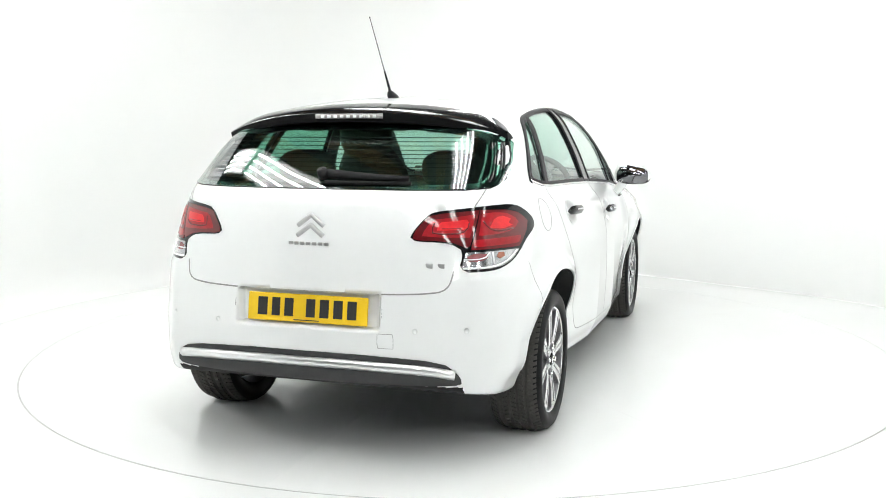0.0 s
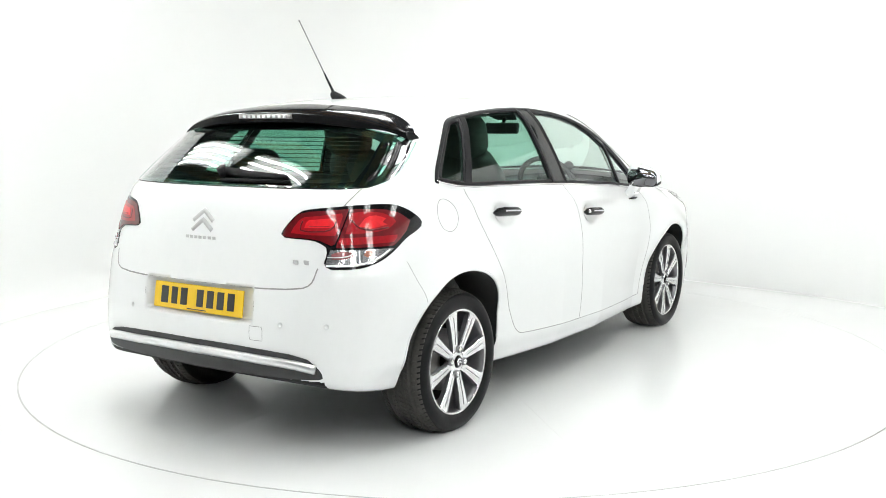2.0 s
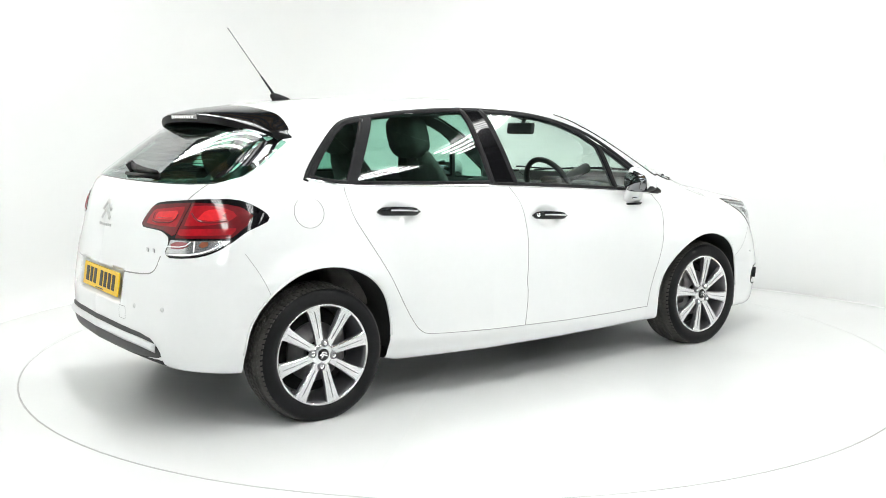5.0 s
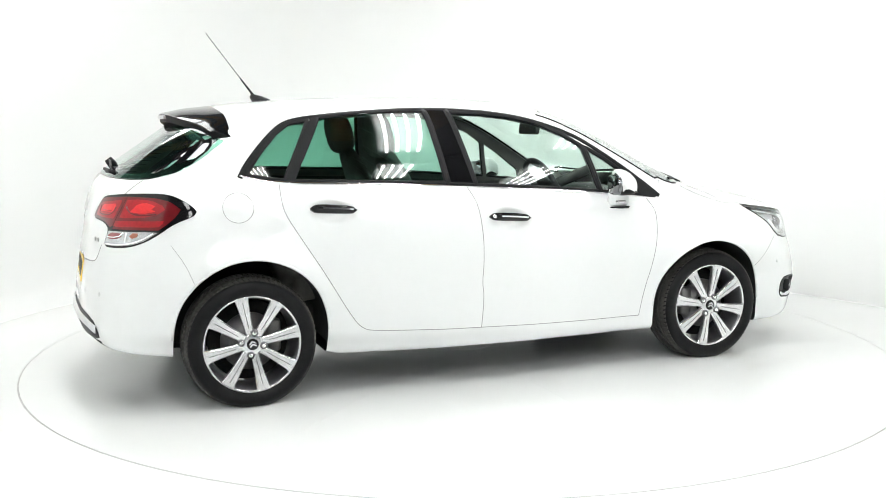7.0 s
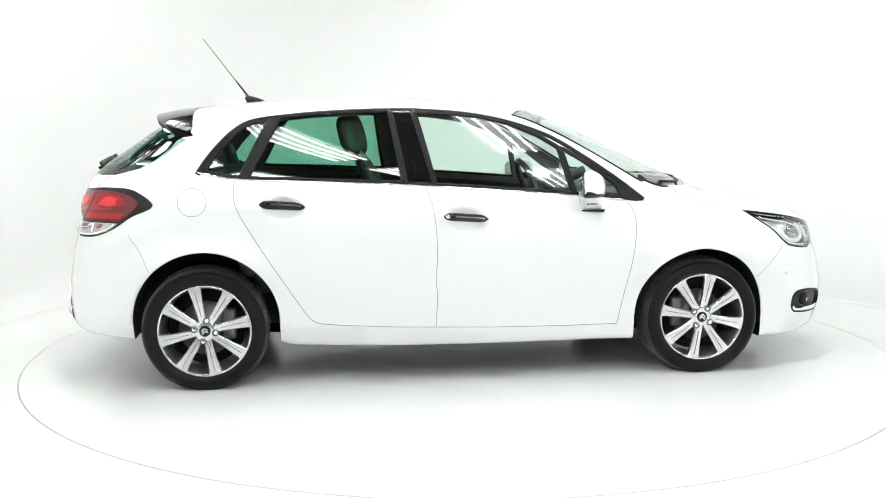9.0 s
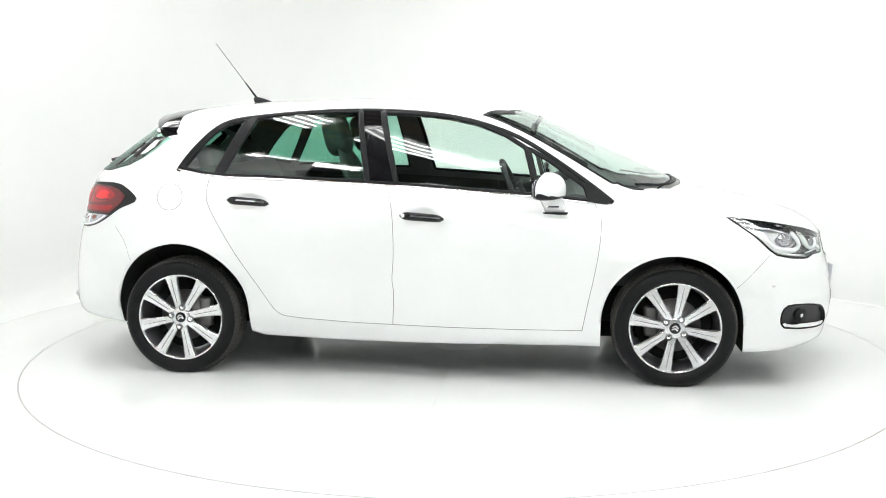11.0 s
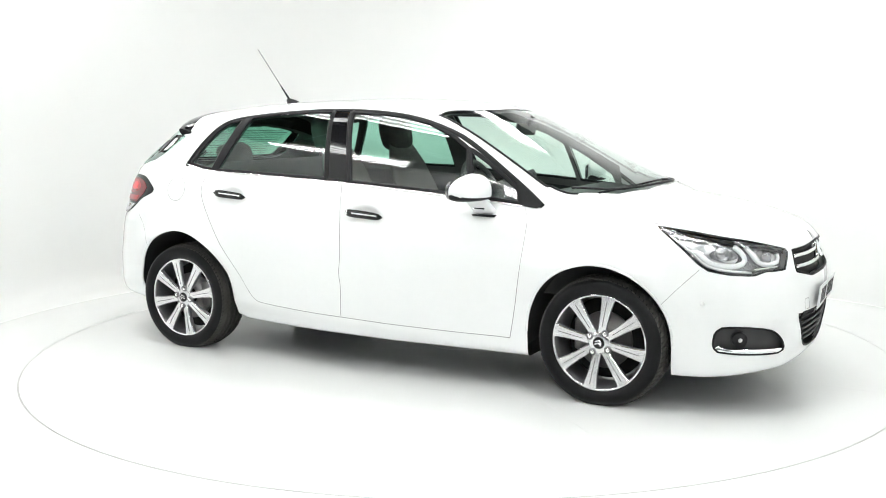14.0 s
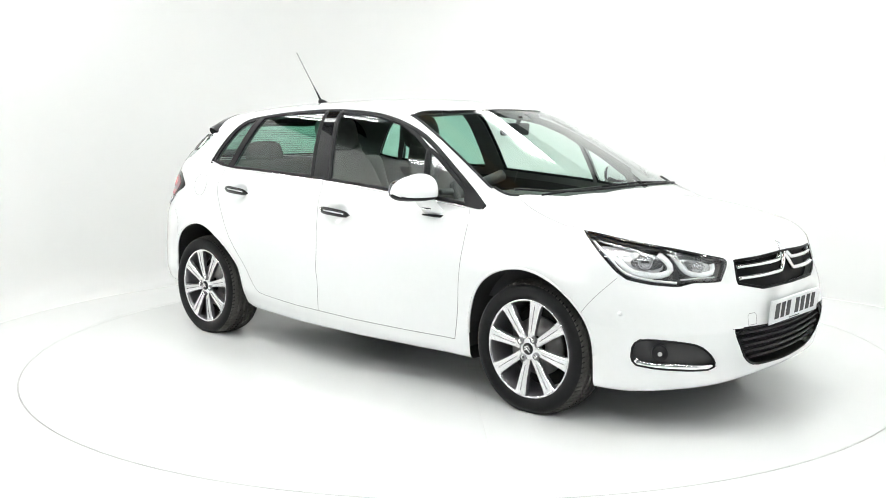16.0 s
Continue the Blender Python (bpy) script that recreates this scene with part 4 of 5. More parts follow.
def build_seams(car):
    w, h = 0.0036, 0.001

    def one(sign):
        ribbon("door_gap", "side", [(-1.143, 1.05), (-1.147, 0.987), (-1.136, 0.918), (-1.071, 0.807), (-0.964, 0.638), (-0.883, 0.509), (-0.802, 0.38), (-0.76, 0.335), (-0.704, 0.32), (-0.346, 0.305), (-0.139, 0.299), (0.391, 0.284), (0.837, 0.277)], w, h, GAP, car, sign, smooth=1)
        ribbon("door_gap", "side", [(-0.182, 1.011), (-0.157, 0.961), (-0.139, 0.864), (-0.131, 0.736), (-0.132, 0.621), (-0.141, 0.534), (-0.129, 0.47), (-0.139, 0.299)], w, h, GAP, car, sign, smooth=1)
        ribbon("door_gap", "side", [(0.894, 0.924), (0.918, 0.887), (0.928, 0.836), (0.918, 0.714), (0.894, 0.568), (0.864, 0.42), (0.837, 0.277)], w, h, GAP, car, sign, smooth=1)
        ribbon("bumper_gap", "side", [(1.60, 0.515), (1.68, 0.6), (1.761, 0.682)], 0.0024, 0.0006, GAP, car, sign, smooth=1)
        ribbon("bumper_gap", "side", [(-1.66, 0.79), (-1.60, 0.70), (-1.565, 0.61)], 0.0022, 0.0006, GAP, car, sign, smooth=1)
        ribbon("bonnet_gap", "top", [(1.16, sign * 0.71), (1.267, sign * 0.728), (1.42, sign * 0.735), (1.553, sign * 0.733)], 0.003, 0.0006, GAP, car, sign, smooth=1)
        ribbon("tailgate_gap", "flat_rear", [(sign * 0.655, 1.085), (sign * 0.645, 1.05), (sign * 0.63, 1.018)], 0.005, h, GAP, car, sign, smooth=0)
        cap = [(-1.349 + 0.071 * math.cos(a), 0.95 + 0.069 * math.sin(a)) for a in np.linspace(0, 2 * math.pi, 41)[:-1]]
        if sign < 0:
            ribbon("filler_cap", "side", cap, 0.0025, 0.001, GAP, car, sign, closed=True, smooth=0, step=0.012, label="thin round seam of the fuel filler flap")
    both_sides(one)
    ribbon("tailgate_gap", "flat_rear", [(0.583, 0.78), (0.578, 0.765), (0.57, 0.715), (0.52, 0.694), (0.3, 0.688), (0, 0.685), (-0.3, 0.688), (-0.52, 0.696), (-0.57, 0.718), (-0.58, 0.765), (-0.583, 0.78)], 0.006, h, GAP, car, smooth=1)


def build_handles(car):
    def one(sign):
        for x0, x1, z0, z1 in ((-1.022, -0.788, 0.932, 0.918), (-0.102, 0.134, 0.864, 0.848)):
            xm, zm = (x0 + x1) / 2, (z0 + z1) / 2
            ends, en = on("side", np.array([(x0 + 0.004, z0), (x1 - 0.004, z1)]), sign, 0.004)
            axis = en.mean(0) / np.linalg.norm(en.mean(0))
            steps = np.linspace(0, 1, 13)
            p = np.array([ends[0] + (ends[1] - ends[0]) * t for t in steps])
            n = np.array([axis for t in steps])
            rings = []
            for i, t in enumerate(steps):
                e = abs(2 * t - 1)
                hh = 0.0185 * max(1 - e ** 5, 0.0) ** 0.5 * (1 - 0.12 * t) + 0.004
                c = p[i] + n[i] * (0.014 + 0.016 * (1 - e ** 3))
                up = np.array([0, 0, 1.0])
                rings.append([tuple(c + up * a * hh + n[i] * b * 0.011) for a, b in ((-1, -0.7), (-0.92, 0.3), (-0.5, 0.9), (0.0, 1.1), (0.5, 0.9), (0.92, 0.3), (1, -0.7), (0.0, -1.0))])
            bm = bmesh.new()
            loft(bm, rings)
            hd = part("door_handle", bm, BLACK_GLOSS, car, "gloss black door handle with chrome edge")
            bm = bmesh.new()
            loft(bm, [[tuple(np.array(r[3]) + n[i] * 0.0014 + np.array([0, 0, dz])) for dz in (-0.0035, 0.0, 0.0035)] for i, r in enumerate(rings) if 2 < i < 12], closed=False, caps=False)
            part("chrome_edge", bm, CHROME, hd)
            if x0 > -0.5 and sign < 0:
                bm = bmesh.new()
                c = p[1] + n[0] * 0.026
                rod(bm, c, c + n[0] * 0.012, 0.010)
                part("key_lock", bm, CHROME, hd)
    both_sides(one)


material_recess = material("paint_in_recess", (0.78, 0.79, 0.79), 0.35, coat=1.0, grain=0.012, scale=30)


def build_tail_lamps(car):
    def one(sign):
        lamp = sheet("tail_lamp", "rear", rounded(TAIL, 1), BLACK_GLOSS, car, 0.0015, 0.03, 0.03, sign, "red tail lamp with smoked edge and clear lower part")
        inner = [(28.9, 0.902), (29.4, 0.926), (33.0, 0.985), (36.5, 0.996), (45.9, 1.006), (41.8, 0.862), (38.4, 0.886), (35.5, 0.893), (30, 0.896)]
        sheet("red_lens", "rear", inner, RED_DEEP, lamp, 0.0045, 0.004, 0.03, sign)
        sheet("light_guide", "rear", [(31.2, 0.912), (31.9, 0.934), (34.0, 0.972), (44.6, 0.990), (42.4, 0.904), (36, 0.906)], RED, lamp, 0.006, 0.002, 0.02, sign)
        ribbon("guide_step", "rear", [(34.4, 0.960), (33.4, 0.925), (35.0, 0.918), (41.6, 0.921), (42.6, 0.958)], 0.006, 0.0015, RED_DEEP, lamp, sign, off=0.0065, smooth=1)
        sheet("light_guide", "rear", [(34.8, 0.932), (35.4, 0.962), (42.8, 0.972), (42.0, 0.934)], RED_BRIGHT, lamp, 0.0075, 0.002, 0.02, sign)
        ribbon("guide_step", "rear", [(36.0, 0.939), (38.5, 0.938), (41.0, 0.940)], 0.004, 0.001, RED, lamp, sign, off=0.008, smooth=0)
        outer = [(46.25, 1.006), (50, 1.004), (55.0, 1.000), (59.5, 0.984), (62.6, 0.950), (61.5, 0.918), (59.4, 0.888), (56.9, 0.857), (42.1, 0.858)]
        sheet("red_lens", "rear", outer, RED_DEEP, lamp, 0.0045, 0.004, 0.03, sign)
        sheet("light_guide", "rear", [(46.4, 0.990), (50, 0.994), (54.2, 0.988), (57.4, 0.966), (58.2, 0.948), (56.0, 0.924), (52.0, 0.912), (44.6, 0.908)], RED, lamp, 0.006, 0.002, 0.02, sign)
        ribbon("guide_step", "rear", [(46.4, 0.962), (47.8, 0.930), (51.0, 0.920), (55.8, 0.928)], 0.007, 0.0015, RED_DEEP, lamp, sign, off=0.0065, smooth=1)
        sheet("light_guide", "rear", [(47.8, 0.936), (49.0, 0.956), (50.0, 0.974), (52.8, 0.978), (55.4, 0.964), (54.2, 0.950), (55.6, 0.940), (52, 0.929)], RED_BRIGHT, lamp, 0.0075, 0.002, 0.02, sign)
        sheet("light_guide", "rear", [(43.4, 0.895), (58.6, 0.898), (56.8, 0.870), (42.8, 0.868)], RED, lamp, 0.006, 0.002, 0.02, sign)
        clear = [(41.0, 0.849), (56.8, 0.848), (53.4, 0.810), (50, 0.791), (46.3, 0.784), (39.5, 0.784)]
        sheet("reflector", "rear", clear, CLEAR_GREY, lamp, 0.0045, 0.004, 0.03, sign)
        sheet("reversing_lens", "rear", rounded([(41.3, 0.842), (46.6, 0.843), (46.2, 0.822), (44.0, 0.812), (40.9, 0.812)], 1), PINK_BULB, lamp, 0.006, 0.002, 0.02, sign)
        sheet("reversing_lens", "rear", rounded([(48.8, 0.843), (51.8, 0.843), (50.9, 0.822), (48.6, 0.815)], 1), material_amber, lamp, 0.006, 0.002, 0.02, sign)
        ribbon("light_guide", "rear", [(40.3, 0.822), (44.0, 0.820), (46.0, 0.829), (46.7, 0.844)], 0.004, 0.004, LAMP_WHITE, lamp, sign, off=0.006, smooth=1)
        ribbon("light_guide", "rear", [(47.7, 0.845), (47.6, 0.80)], 0.005, 0.005, LAMP_WHITE, lamp, sign, off=0.006, smooth=0)
        ribbon("light_guide", "rear", [(55.5, 0.843), (52.4, 0.812), (49.3, 0.796), (46, 0.789), (40, 0.789)], 0.007, 0.004, LAMP_WHITE, lamp, sign, off=0.005, smooth=1)
    both_sides(one)


material_amber = material("amber_bulb_cover", (0.27, 0.09, 0.05), 0.2, coat=1.0, grain=0.1, scale=60)


def build_head_lamps(car):
    def one(sign):
        lamp = sheet("head_lamp", "front", HEAD, HEAD_DARK, car, -0.034, 0.0, 0.03, sign, "clear head lamp with twin chrome reflectors in a dark housing")
        ribbon("lamp_bezel", "front", HEAD, 0.010, 0.001, BLACK_GLOSS, lamp, sign, closed=True, smooth=0, off=0.0)
        sheet("reflector", "front", rounded([(51.2, 0.825), (46, 0.822), (40.0, 0.800), (36.8, 0.770), (36.6, 0.72), (39.0, 0.695), (43.0, 0.700), (46.8, 0.745)], 1), LAMP_GREY, lamp, -0.026, 0.006, 0.02, sign)
        sheet("reflector", "front", rounded([(33.6, 0.776), (25.6, 0.745), (25.2, 0.70), (29.5, 0.694), (32.4, 0.71)], 1), LAMP_GREY, lamp, -0.026, 0.006, 0.02, sign)
        sheet("reflector_bowl", "front", rounded([(39.0, 0.785), (36.4, 0.772), (36.8, 0.728), (39.6, 0.716), (43.5, 0.728), (44.0, 0.768)], 2), HEAD_DARK, lamp, -0.022, 0.004, 0.02, sign)
        sheet("reflector_bowl", "front", rounded([(32.6, 0.768), (28.6, 0.755), (26.8, 0.735), (28.4, 0.708), (31.6, 0.712)], 2), HEAD_DARK, lamp, -0.022, 0.004, 0.02, sign)
        ribbon("light_guide", "front", [(47.0, 0.77), (44.4, 0.715), (42.4, 0.701), (38.4, 0.692), (35.6, 0.704), (35.0, 0.735), (37.6, 0.79)], 0.027, 0.010, LAMP_WHITE, lamp, sign, off=-0.018, smooth=1)
        ribbon("light_guide", "front", [(34.6, 0.785), (32.2, 0.71), (30.3, 0.696), (26.4, 0.698), (25.4, 0.712), (25.6, 0.742)], 0.023, 0.010, LAMP_WHITE, lamp, sign, off=-0.018, smooth=1)
        ribbon("running_light", "front", [(51.4, 0.832), (48.8, 0.780), (46.0, 0.716), (44.0, 0.691), (39.6, 0.674), (34.2, 0.664)], 0.011, 0.006, LAMP_WHITE, lamp, sign, off=-0.012, smooth=1)
        ribbon("light_strip", "front", [(33.4, 0.676), (30, 0.682), (25.5, 0.684)], 0.008, 0.004, LAMP_GREY, lamp, sign, off=-0.012, smooth=1)
        ribbon("chrome_blade", "front", [(50.6, 0.838), (44.8, 0.815), (40.6, 0.792), (38.6, 0.765)], 0.010, 0.006, CHROME, lamp, sign, off=-0.014, smooth=1)
        ribbon("chrome_blade", "front", [(35.6, 0.79), (33.0, 0.755), (31.6, 0.715)], 0.010, 0.006, CHROME, lamp, sign, off=-0.012, smooth=1)
        ribbon("brow", "front", [(52.4, 0.853), (44.9, 0.828), (33.3, 0.787), (23.5, 0.745)], 0.016, 0.004, BLACK_GLOSS, lamp, sign, off=-0.010, smooth=1)
        for a, z, r in ((40.5, 0.755, 0.040), (29, 0.728, 0.033)):
            p, n = on("front", np.array([(a * DEG, z)]), sign, -0.02)
            bm = bmesh.new()
            bmesh.ops.create_uvsphere(bm, u_segments=24, v_segments=14, radius=r, matrix=Matrix.Translation(Vector(p[0] - n[0] * r * 0.45)))
            part("projector_lens", bm, material_lens, lamp, "grey projector lens")
        ob = sheet("lens_cover", "front", [(33 + (a - 33) * 1.0, z) for a, z in HEAD], GLASS_LAMP, lamp, 0.0015, 0.0, 0.03, sign)
        ob.visible_shadow = False
        fog = sheet("fog_lamp_housing", "front", rounded(FOG, 1), GREY_TRIM, car, -0.02, 0.0, 0.03, sign, "dark grey fog lamp pocket with chrome lower strip")
        ribbon("pocket_edge", "front", FOG, 0.010, 0.002, BLACK_TRIM, fog, sign, closed=True, smooth=1)
        walls = resampled(rounded(scaled("front", FOG), 1), 0.02, closed=True)
        a0, _ = on("front", walls, sign, 0.0)
        a1, _ = on("front", walls, sign, -0.021)
        bm = bmesh.new()
        k = len(walls)
        va, vb = [bm.verts.new(tuple(p)) for p in a0], [bm.verts.new(tuple(p)) for p in a1]
        for i in range(k):
            bm.faces.new((va[i], va[(i + 1) % k], vb[(i + 1) % k], vb[i]))
        part("pocket_wall", bm, GREY_TRIM, fog)
        ribbon("chrome_strip", "front", [(42.9, 0.33), (42.2, 0.309), (36, 0.303), (28, 0.293), (26.4, 0.303)], 0.034, 0.006, CHROME, fog, sign, off=-0.006, smooth=1)
        p, n = on("front", np.array([(38.2 * DEG, 0.366)]), sign, -0.02)
        bm = bmesh.new()
        rod(bm, p[0] - n[0] * 0.01, p[0] + n[0] * 0.024, 0.036, 0.033, 24)
        part("fog_bezel", bm, BLACK_TRIM, fog)
        bm = bmesh.new()
        bmesh.ops.create_uvsphere(bm, u_segments=20, v_segments=12, radius=0.019, matrix=Matrix.Translation(Vector(p[0] + n[0] * 0.008)))
        part("fog_lens", bm, LAMP_GREY, fog)
    both_sides(one)


material_lens = material("projector_glass", (0.30, 0.30, 0.315), 0.05, metal=0.8, coat=1.0, grain=0.05, scale=30)


def build_front(car):
    p, _ = on("flat_front", np.array([(0.0, 0.68)]), -1, 0)
    g = sheet("grille", "flat_front", GRILLE, GRILLE_BLACK, car, -0.035, 0.0, 0.04, label="gloss black grille with chrome bars")
    ribbon("grille_edge", "flat_front", GRILLE, 0.012, 0.002, GRILLE_BLACK, g, closed=True, smooth=0)
    for z, dz in ((0.717, 0.03), (0.668, 0.032)):
        for s in (-1, 1):
            ribbon("chrome_bar", "flat_front", [(s * 0.385, z), (s * 0.22, z + 0.002), (s * 0.07, z + 0.004), (s * 0.05, z + 0.016), (0, z + 0.082)], 0.018, 0.014, CHROME, g, off=-0.012, smooth=1)
    lg = sheet("lower_grille", "flat_front", LOW_GRILLE, GRILLE_BLACK, car, -0.05, 0.0, 0.04, label="black slatted lower air intake")
    ribbon("intake_edge", "flat_front", LOW_GRILLE, 0.010, 0.002, GRILLE_BLACK, lg, closed=True, smooth=1)
    for z, w in ((0.432, 0.44), (0.402, 0.42), (0.371, 0.40), (0.340, 0.38), (0.309, 0.33)):
        ribbon("slat", "flat_front", [(-w, z), (0, z - 0.012), (w, z)], 0.012, 0.012, BLACK_TRIM, lg, off=-0.022, smooth=1)
    for s in (-1, 1):
        sq = [(s * 0.35 + dx, 0.49 + dz) for dx, dz in ((-0.03, -0.025), (0.03, -0.025), (0.03, 0.025), (-0.03, 0.025))]
        ribbon("tow_cover", "flat_front", sq, 0.0025, 0.0008, GAP, car, closed=True, smooth=0)
        c, n = on("front", np.array([(46 * DEG, 0.53)]), s, 0)
        bm = bmesh.new()
        rod(bm, c[0] - n[0] * 0.002, c[0] + n[0] * 0.0015, 0.011)
        part("parking_sensor", bm, material_recess, car)
    plate(car, "front_number_plate", Vector((2.205, 0, 0.505)), 6, 90, WHITE_PLATE)


def plate(car, name, at, tilt, turn, mat):
    """A number plate of its true size, its characters as plain bars."""
    bm = bmesh.new()
    box(bm, (0.52, 0.008, 0.111), bevel=0.003, seg=1)
    ob = part(name, bm, mat, car, ("yellow" if mat is YELLOW else "white") + " number plate with dark bars", smooth=False)
    x = -0.22
    for i, w in enumerate((0.052, 0.044, 0.048, 0.0, 0.048, 0.048, 0.048, 0.048)):
        if not w:
            x += 0.036
            continue
        bm = bmesh.new()
        box(bm, (w * 0.82, 0.002, 0.072), (x + w / 2, -0.0048, 0.002), bevel=0.0008, seg=1)
        part("character_bar", bm, INK, ob, smooth=False)
        x += w + 0.011
    bm = bmesh.new()
    box(bm, (0.11, 0.002, 0.004), (0, -0.0046, -0.047))
    part("maker_bar", bm, INK, ob, smooth=False)
    ob.matrix_basis = Matrix.Translation(at) @ pose(0, 0, 0, 0, 0, turn) @ pose(0, 0, 0, tilt)
    return ob


def build_rear(car):
    sheet("rear_valance", "flat_rear", rounded(TRIM_BAND, 1), GREY_TRIM, car, 0.004, 0.01, 0.03, label="dark grey lower bumper insert")
    ribbon("chrome_strip", "flat_rear", [(0.60, 0.392), (0.5, 0.402), (0.25, 0.411), (0, 0.413), (-0.25, 0.411), (-0.5, 0.402), (-0.60, 0.385)], 0.038, 0.014, SATIN, car, off=0.004, smooth=1, label="satin silver bumper strip")
    plate(car, "rear_number_plate", Vector((-2.030, 0.0, 0.617)), -9, -90, YELLOW)
    for y, z in ((-0.64, 0.557), (-0.45, 0.553), (0.40, 0.553), (0.64, 0.557)):
        a = np.array([(y, z)])
        c, n = on("flat_rear", a, -1, 0)
        bm = bmesh.new()
        lathe(bm, [(0.0, 0.0), (0.009, 0.0), (0.0095, -0.0012), (0.011, -0.0012)], 20)
        m = Matrix.Translation(Vector(c[0] + n[0] * 0.0015)) @ Vector(n[0]).to_track_quat("-Y", "Z").to_matrix().to_4x4()
        bmesh.ops.transform(bm, matrix=m, verts=bm.verts[:])
        part("parking_sensor", bm, material_sensor, car)
    sq = [(-0.335 + dx, 0.51 + dz) for dx, dz in ((-0.032, -0.028), (0.032, -0.028), (0.032, 0.028), (-0.032, 0.028))]
    ribbon("tow_cover", "flat_rear", sq, 0.0022, 0.0006, GAP, car, closed=True, smooth=0)
    # emblem: two plain chevrons, and plain bars for the lettering
    for z in (0.941, 0.902):
        ribbon("emblem", "flat_rear", [(0.057, z), (0.0, z + 0.043), (-0.057, z)], 0.020, 0.007, EMBLEM, car, smooth=0, step=0.01)
    for i in range(7):
        y = 0.082 - 0.026 * i
        bm = bmesh.new()
        c, n = on("flat_rear", np.array([(y, 0.872)]), -1, 0.002)
        box(bm, (0.004, 0.017, 0.013), tuple(c[0]), bevel=0.001, seg=1)
        part("letter_bar", bm, EMBLEM, car, smooth=False)
    for y in (-0.49, -0.535):
        bm = bmesh.new()
        c, n = on("flat_rear", np.array([(y, 0.80)]), -1, 0.002)
        box(bm, (0.006, 0.030, 0.018), tuple(c[0]), (0, 0, -8), bevel=0.002, seg=1)
        part("letter_bar", bm, EMBLEM, car, smooth=False)
    # roof spoiler
    bm = bmesh.new()
    rings = []
    for t in np.linspace(-1, 1, 41):
        y = 0.66 * t
        e = abs(t) ** 2.6
        xr, zr = -1.598 + 0.15 * e, 1.392 - 0.088 * e
        xf = -1.37 + 0.02 * e
        roof, _ = on("top", np.array([(xf, y), ((xf + xr) / 2, y)]), -1, 0.003)
        xb = -1.50 + 0.11 * e
        drop = 0.058 + 0.012 * e
        rings.append([(xf, y, roof[0, 2]), ((xf + xr) / 2, y, max(roof[1, 2], (roof[0, 2] + zr) / 2) + 0.006), (xr + 0.01, y, zr + 0.002), (xr, y, zr - 0.006), (xr + 0.008, y, zr - 0.044 * (1 - 0.45 * e)), (xb, y, zr - drop), (xf - 0.02, y, roof[0, 2] - 0.06)])
    loft(bm, rings)
    sp = part("roof_spoiler", bm, BLACK_GLOSS, car, "gloss black roof spoiler over the rear window")
    sp.data.materials.append(GRILLE_BLACK)
    for p in sp.data.polygons:
        if p.normal.z < 0.35:
            p.material_index = 1
    sp.data.set_sharp_from_angle(angle=0.8)
    bm = bmesh.new()
    rings = []
    for y in np.linspace(-0.155, 0.155, 13):
        e = abs(y / 0.66) ** 2.6
        x = -1.600 + 0.15 * e
        rings.append([(x + 0.002, y, 1.383), (x - 0.004, y, 1.380), (x - 0.002, y, 1.362), (x + 0.01, y, 1.360)])
    loft(bm, rings)
    bl = part("brake_light", bm, material_brake, sp, "pale high-level brake light")
    for y in np.linspace(-0.12, 0.12, 9):
        bm = bmesh.new()
        box(bm, (0.004, 0.016, 0.012), (-1.604 + 0.15 * abs(y / 0.66) ** 2.6, y, 1.3705), bevel=0.001, seg=1)
        part("light_cell", bm, LAMP_WHITE, bl, smooth=False)
    # aerial
    bm = bmesh.new()
    rings = []
    for t, hw, hl in ((0, 0.022, 0.06), (0.4, 0.019, 0.05), (0.75, 0.013, 0.034), (1, 0.008, 0.013)):
        c = Vector((-1.06 - 0.05 * t, 0, roof_top(-1.06) - 0.004 + 0.036 * t))
        rings.append([(c.x + hl * math.cos(a), hw * math.sin(a), c.z) for a in np.linspace(0, 2 * math.pi, 17)[:-1]])
    loft(bm, rings)
    aer = part("aerial", bm, BLACK_TRIM, car, "black base roof aerial with thin rod")
    bm = bmesh.new()
    b = Vector((-1.105, 0, roof_top(-1.06) + 0.02))
    tip = Vector((-1.352, 0, 1.809))
    rod(bm, b, b.lerp(tip, 0.3), 0.007, 0.004, 10)
    part("rod_base", bm, BLACK_TRIM, aer)
    bm = bmesh.new()
    rod(bm, b.lerp(tip, 0.28), tip, 0.0027, 0.002, 8)
    rod(bm, b.lerp(tip, 0.985), tip, 0.0035, 0.0035, 8)
    part("mast", bm, material_mast, aer)


material_sensor = material("sensor_ring", (0.68, 0.69, 0.69), 0.4, coat=0.6, grain=0.03, scale=60)
material_brake = material("brake_light_cover", (0.35, 0.33, 0.33), 0.15, coat=1.0, grain=0.1, scale=90)
material_mast = material("aerial_rod", (0.12, 0.12, 0.12), 0.5, grain=0.1, scale=90)


def roof_top(x):
    return float(roof_z(np.array([x]))[0])


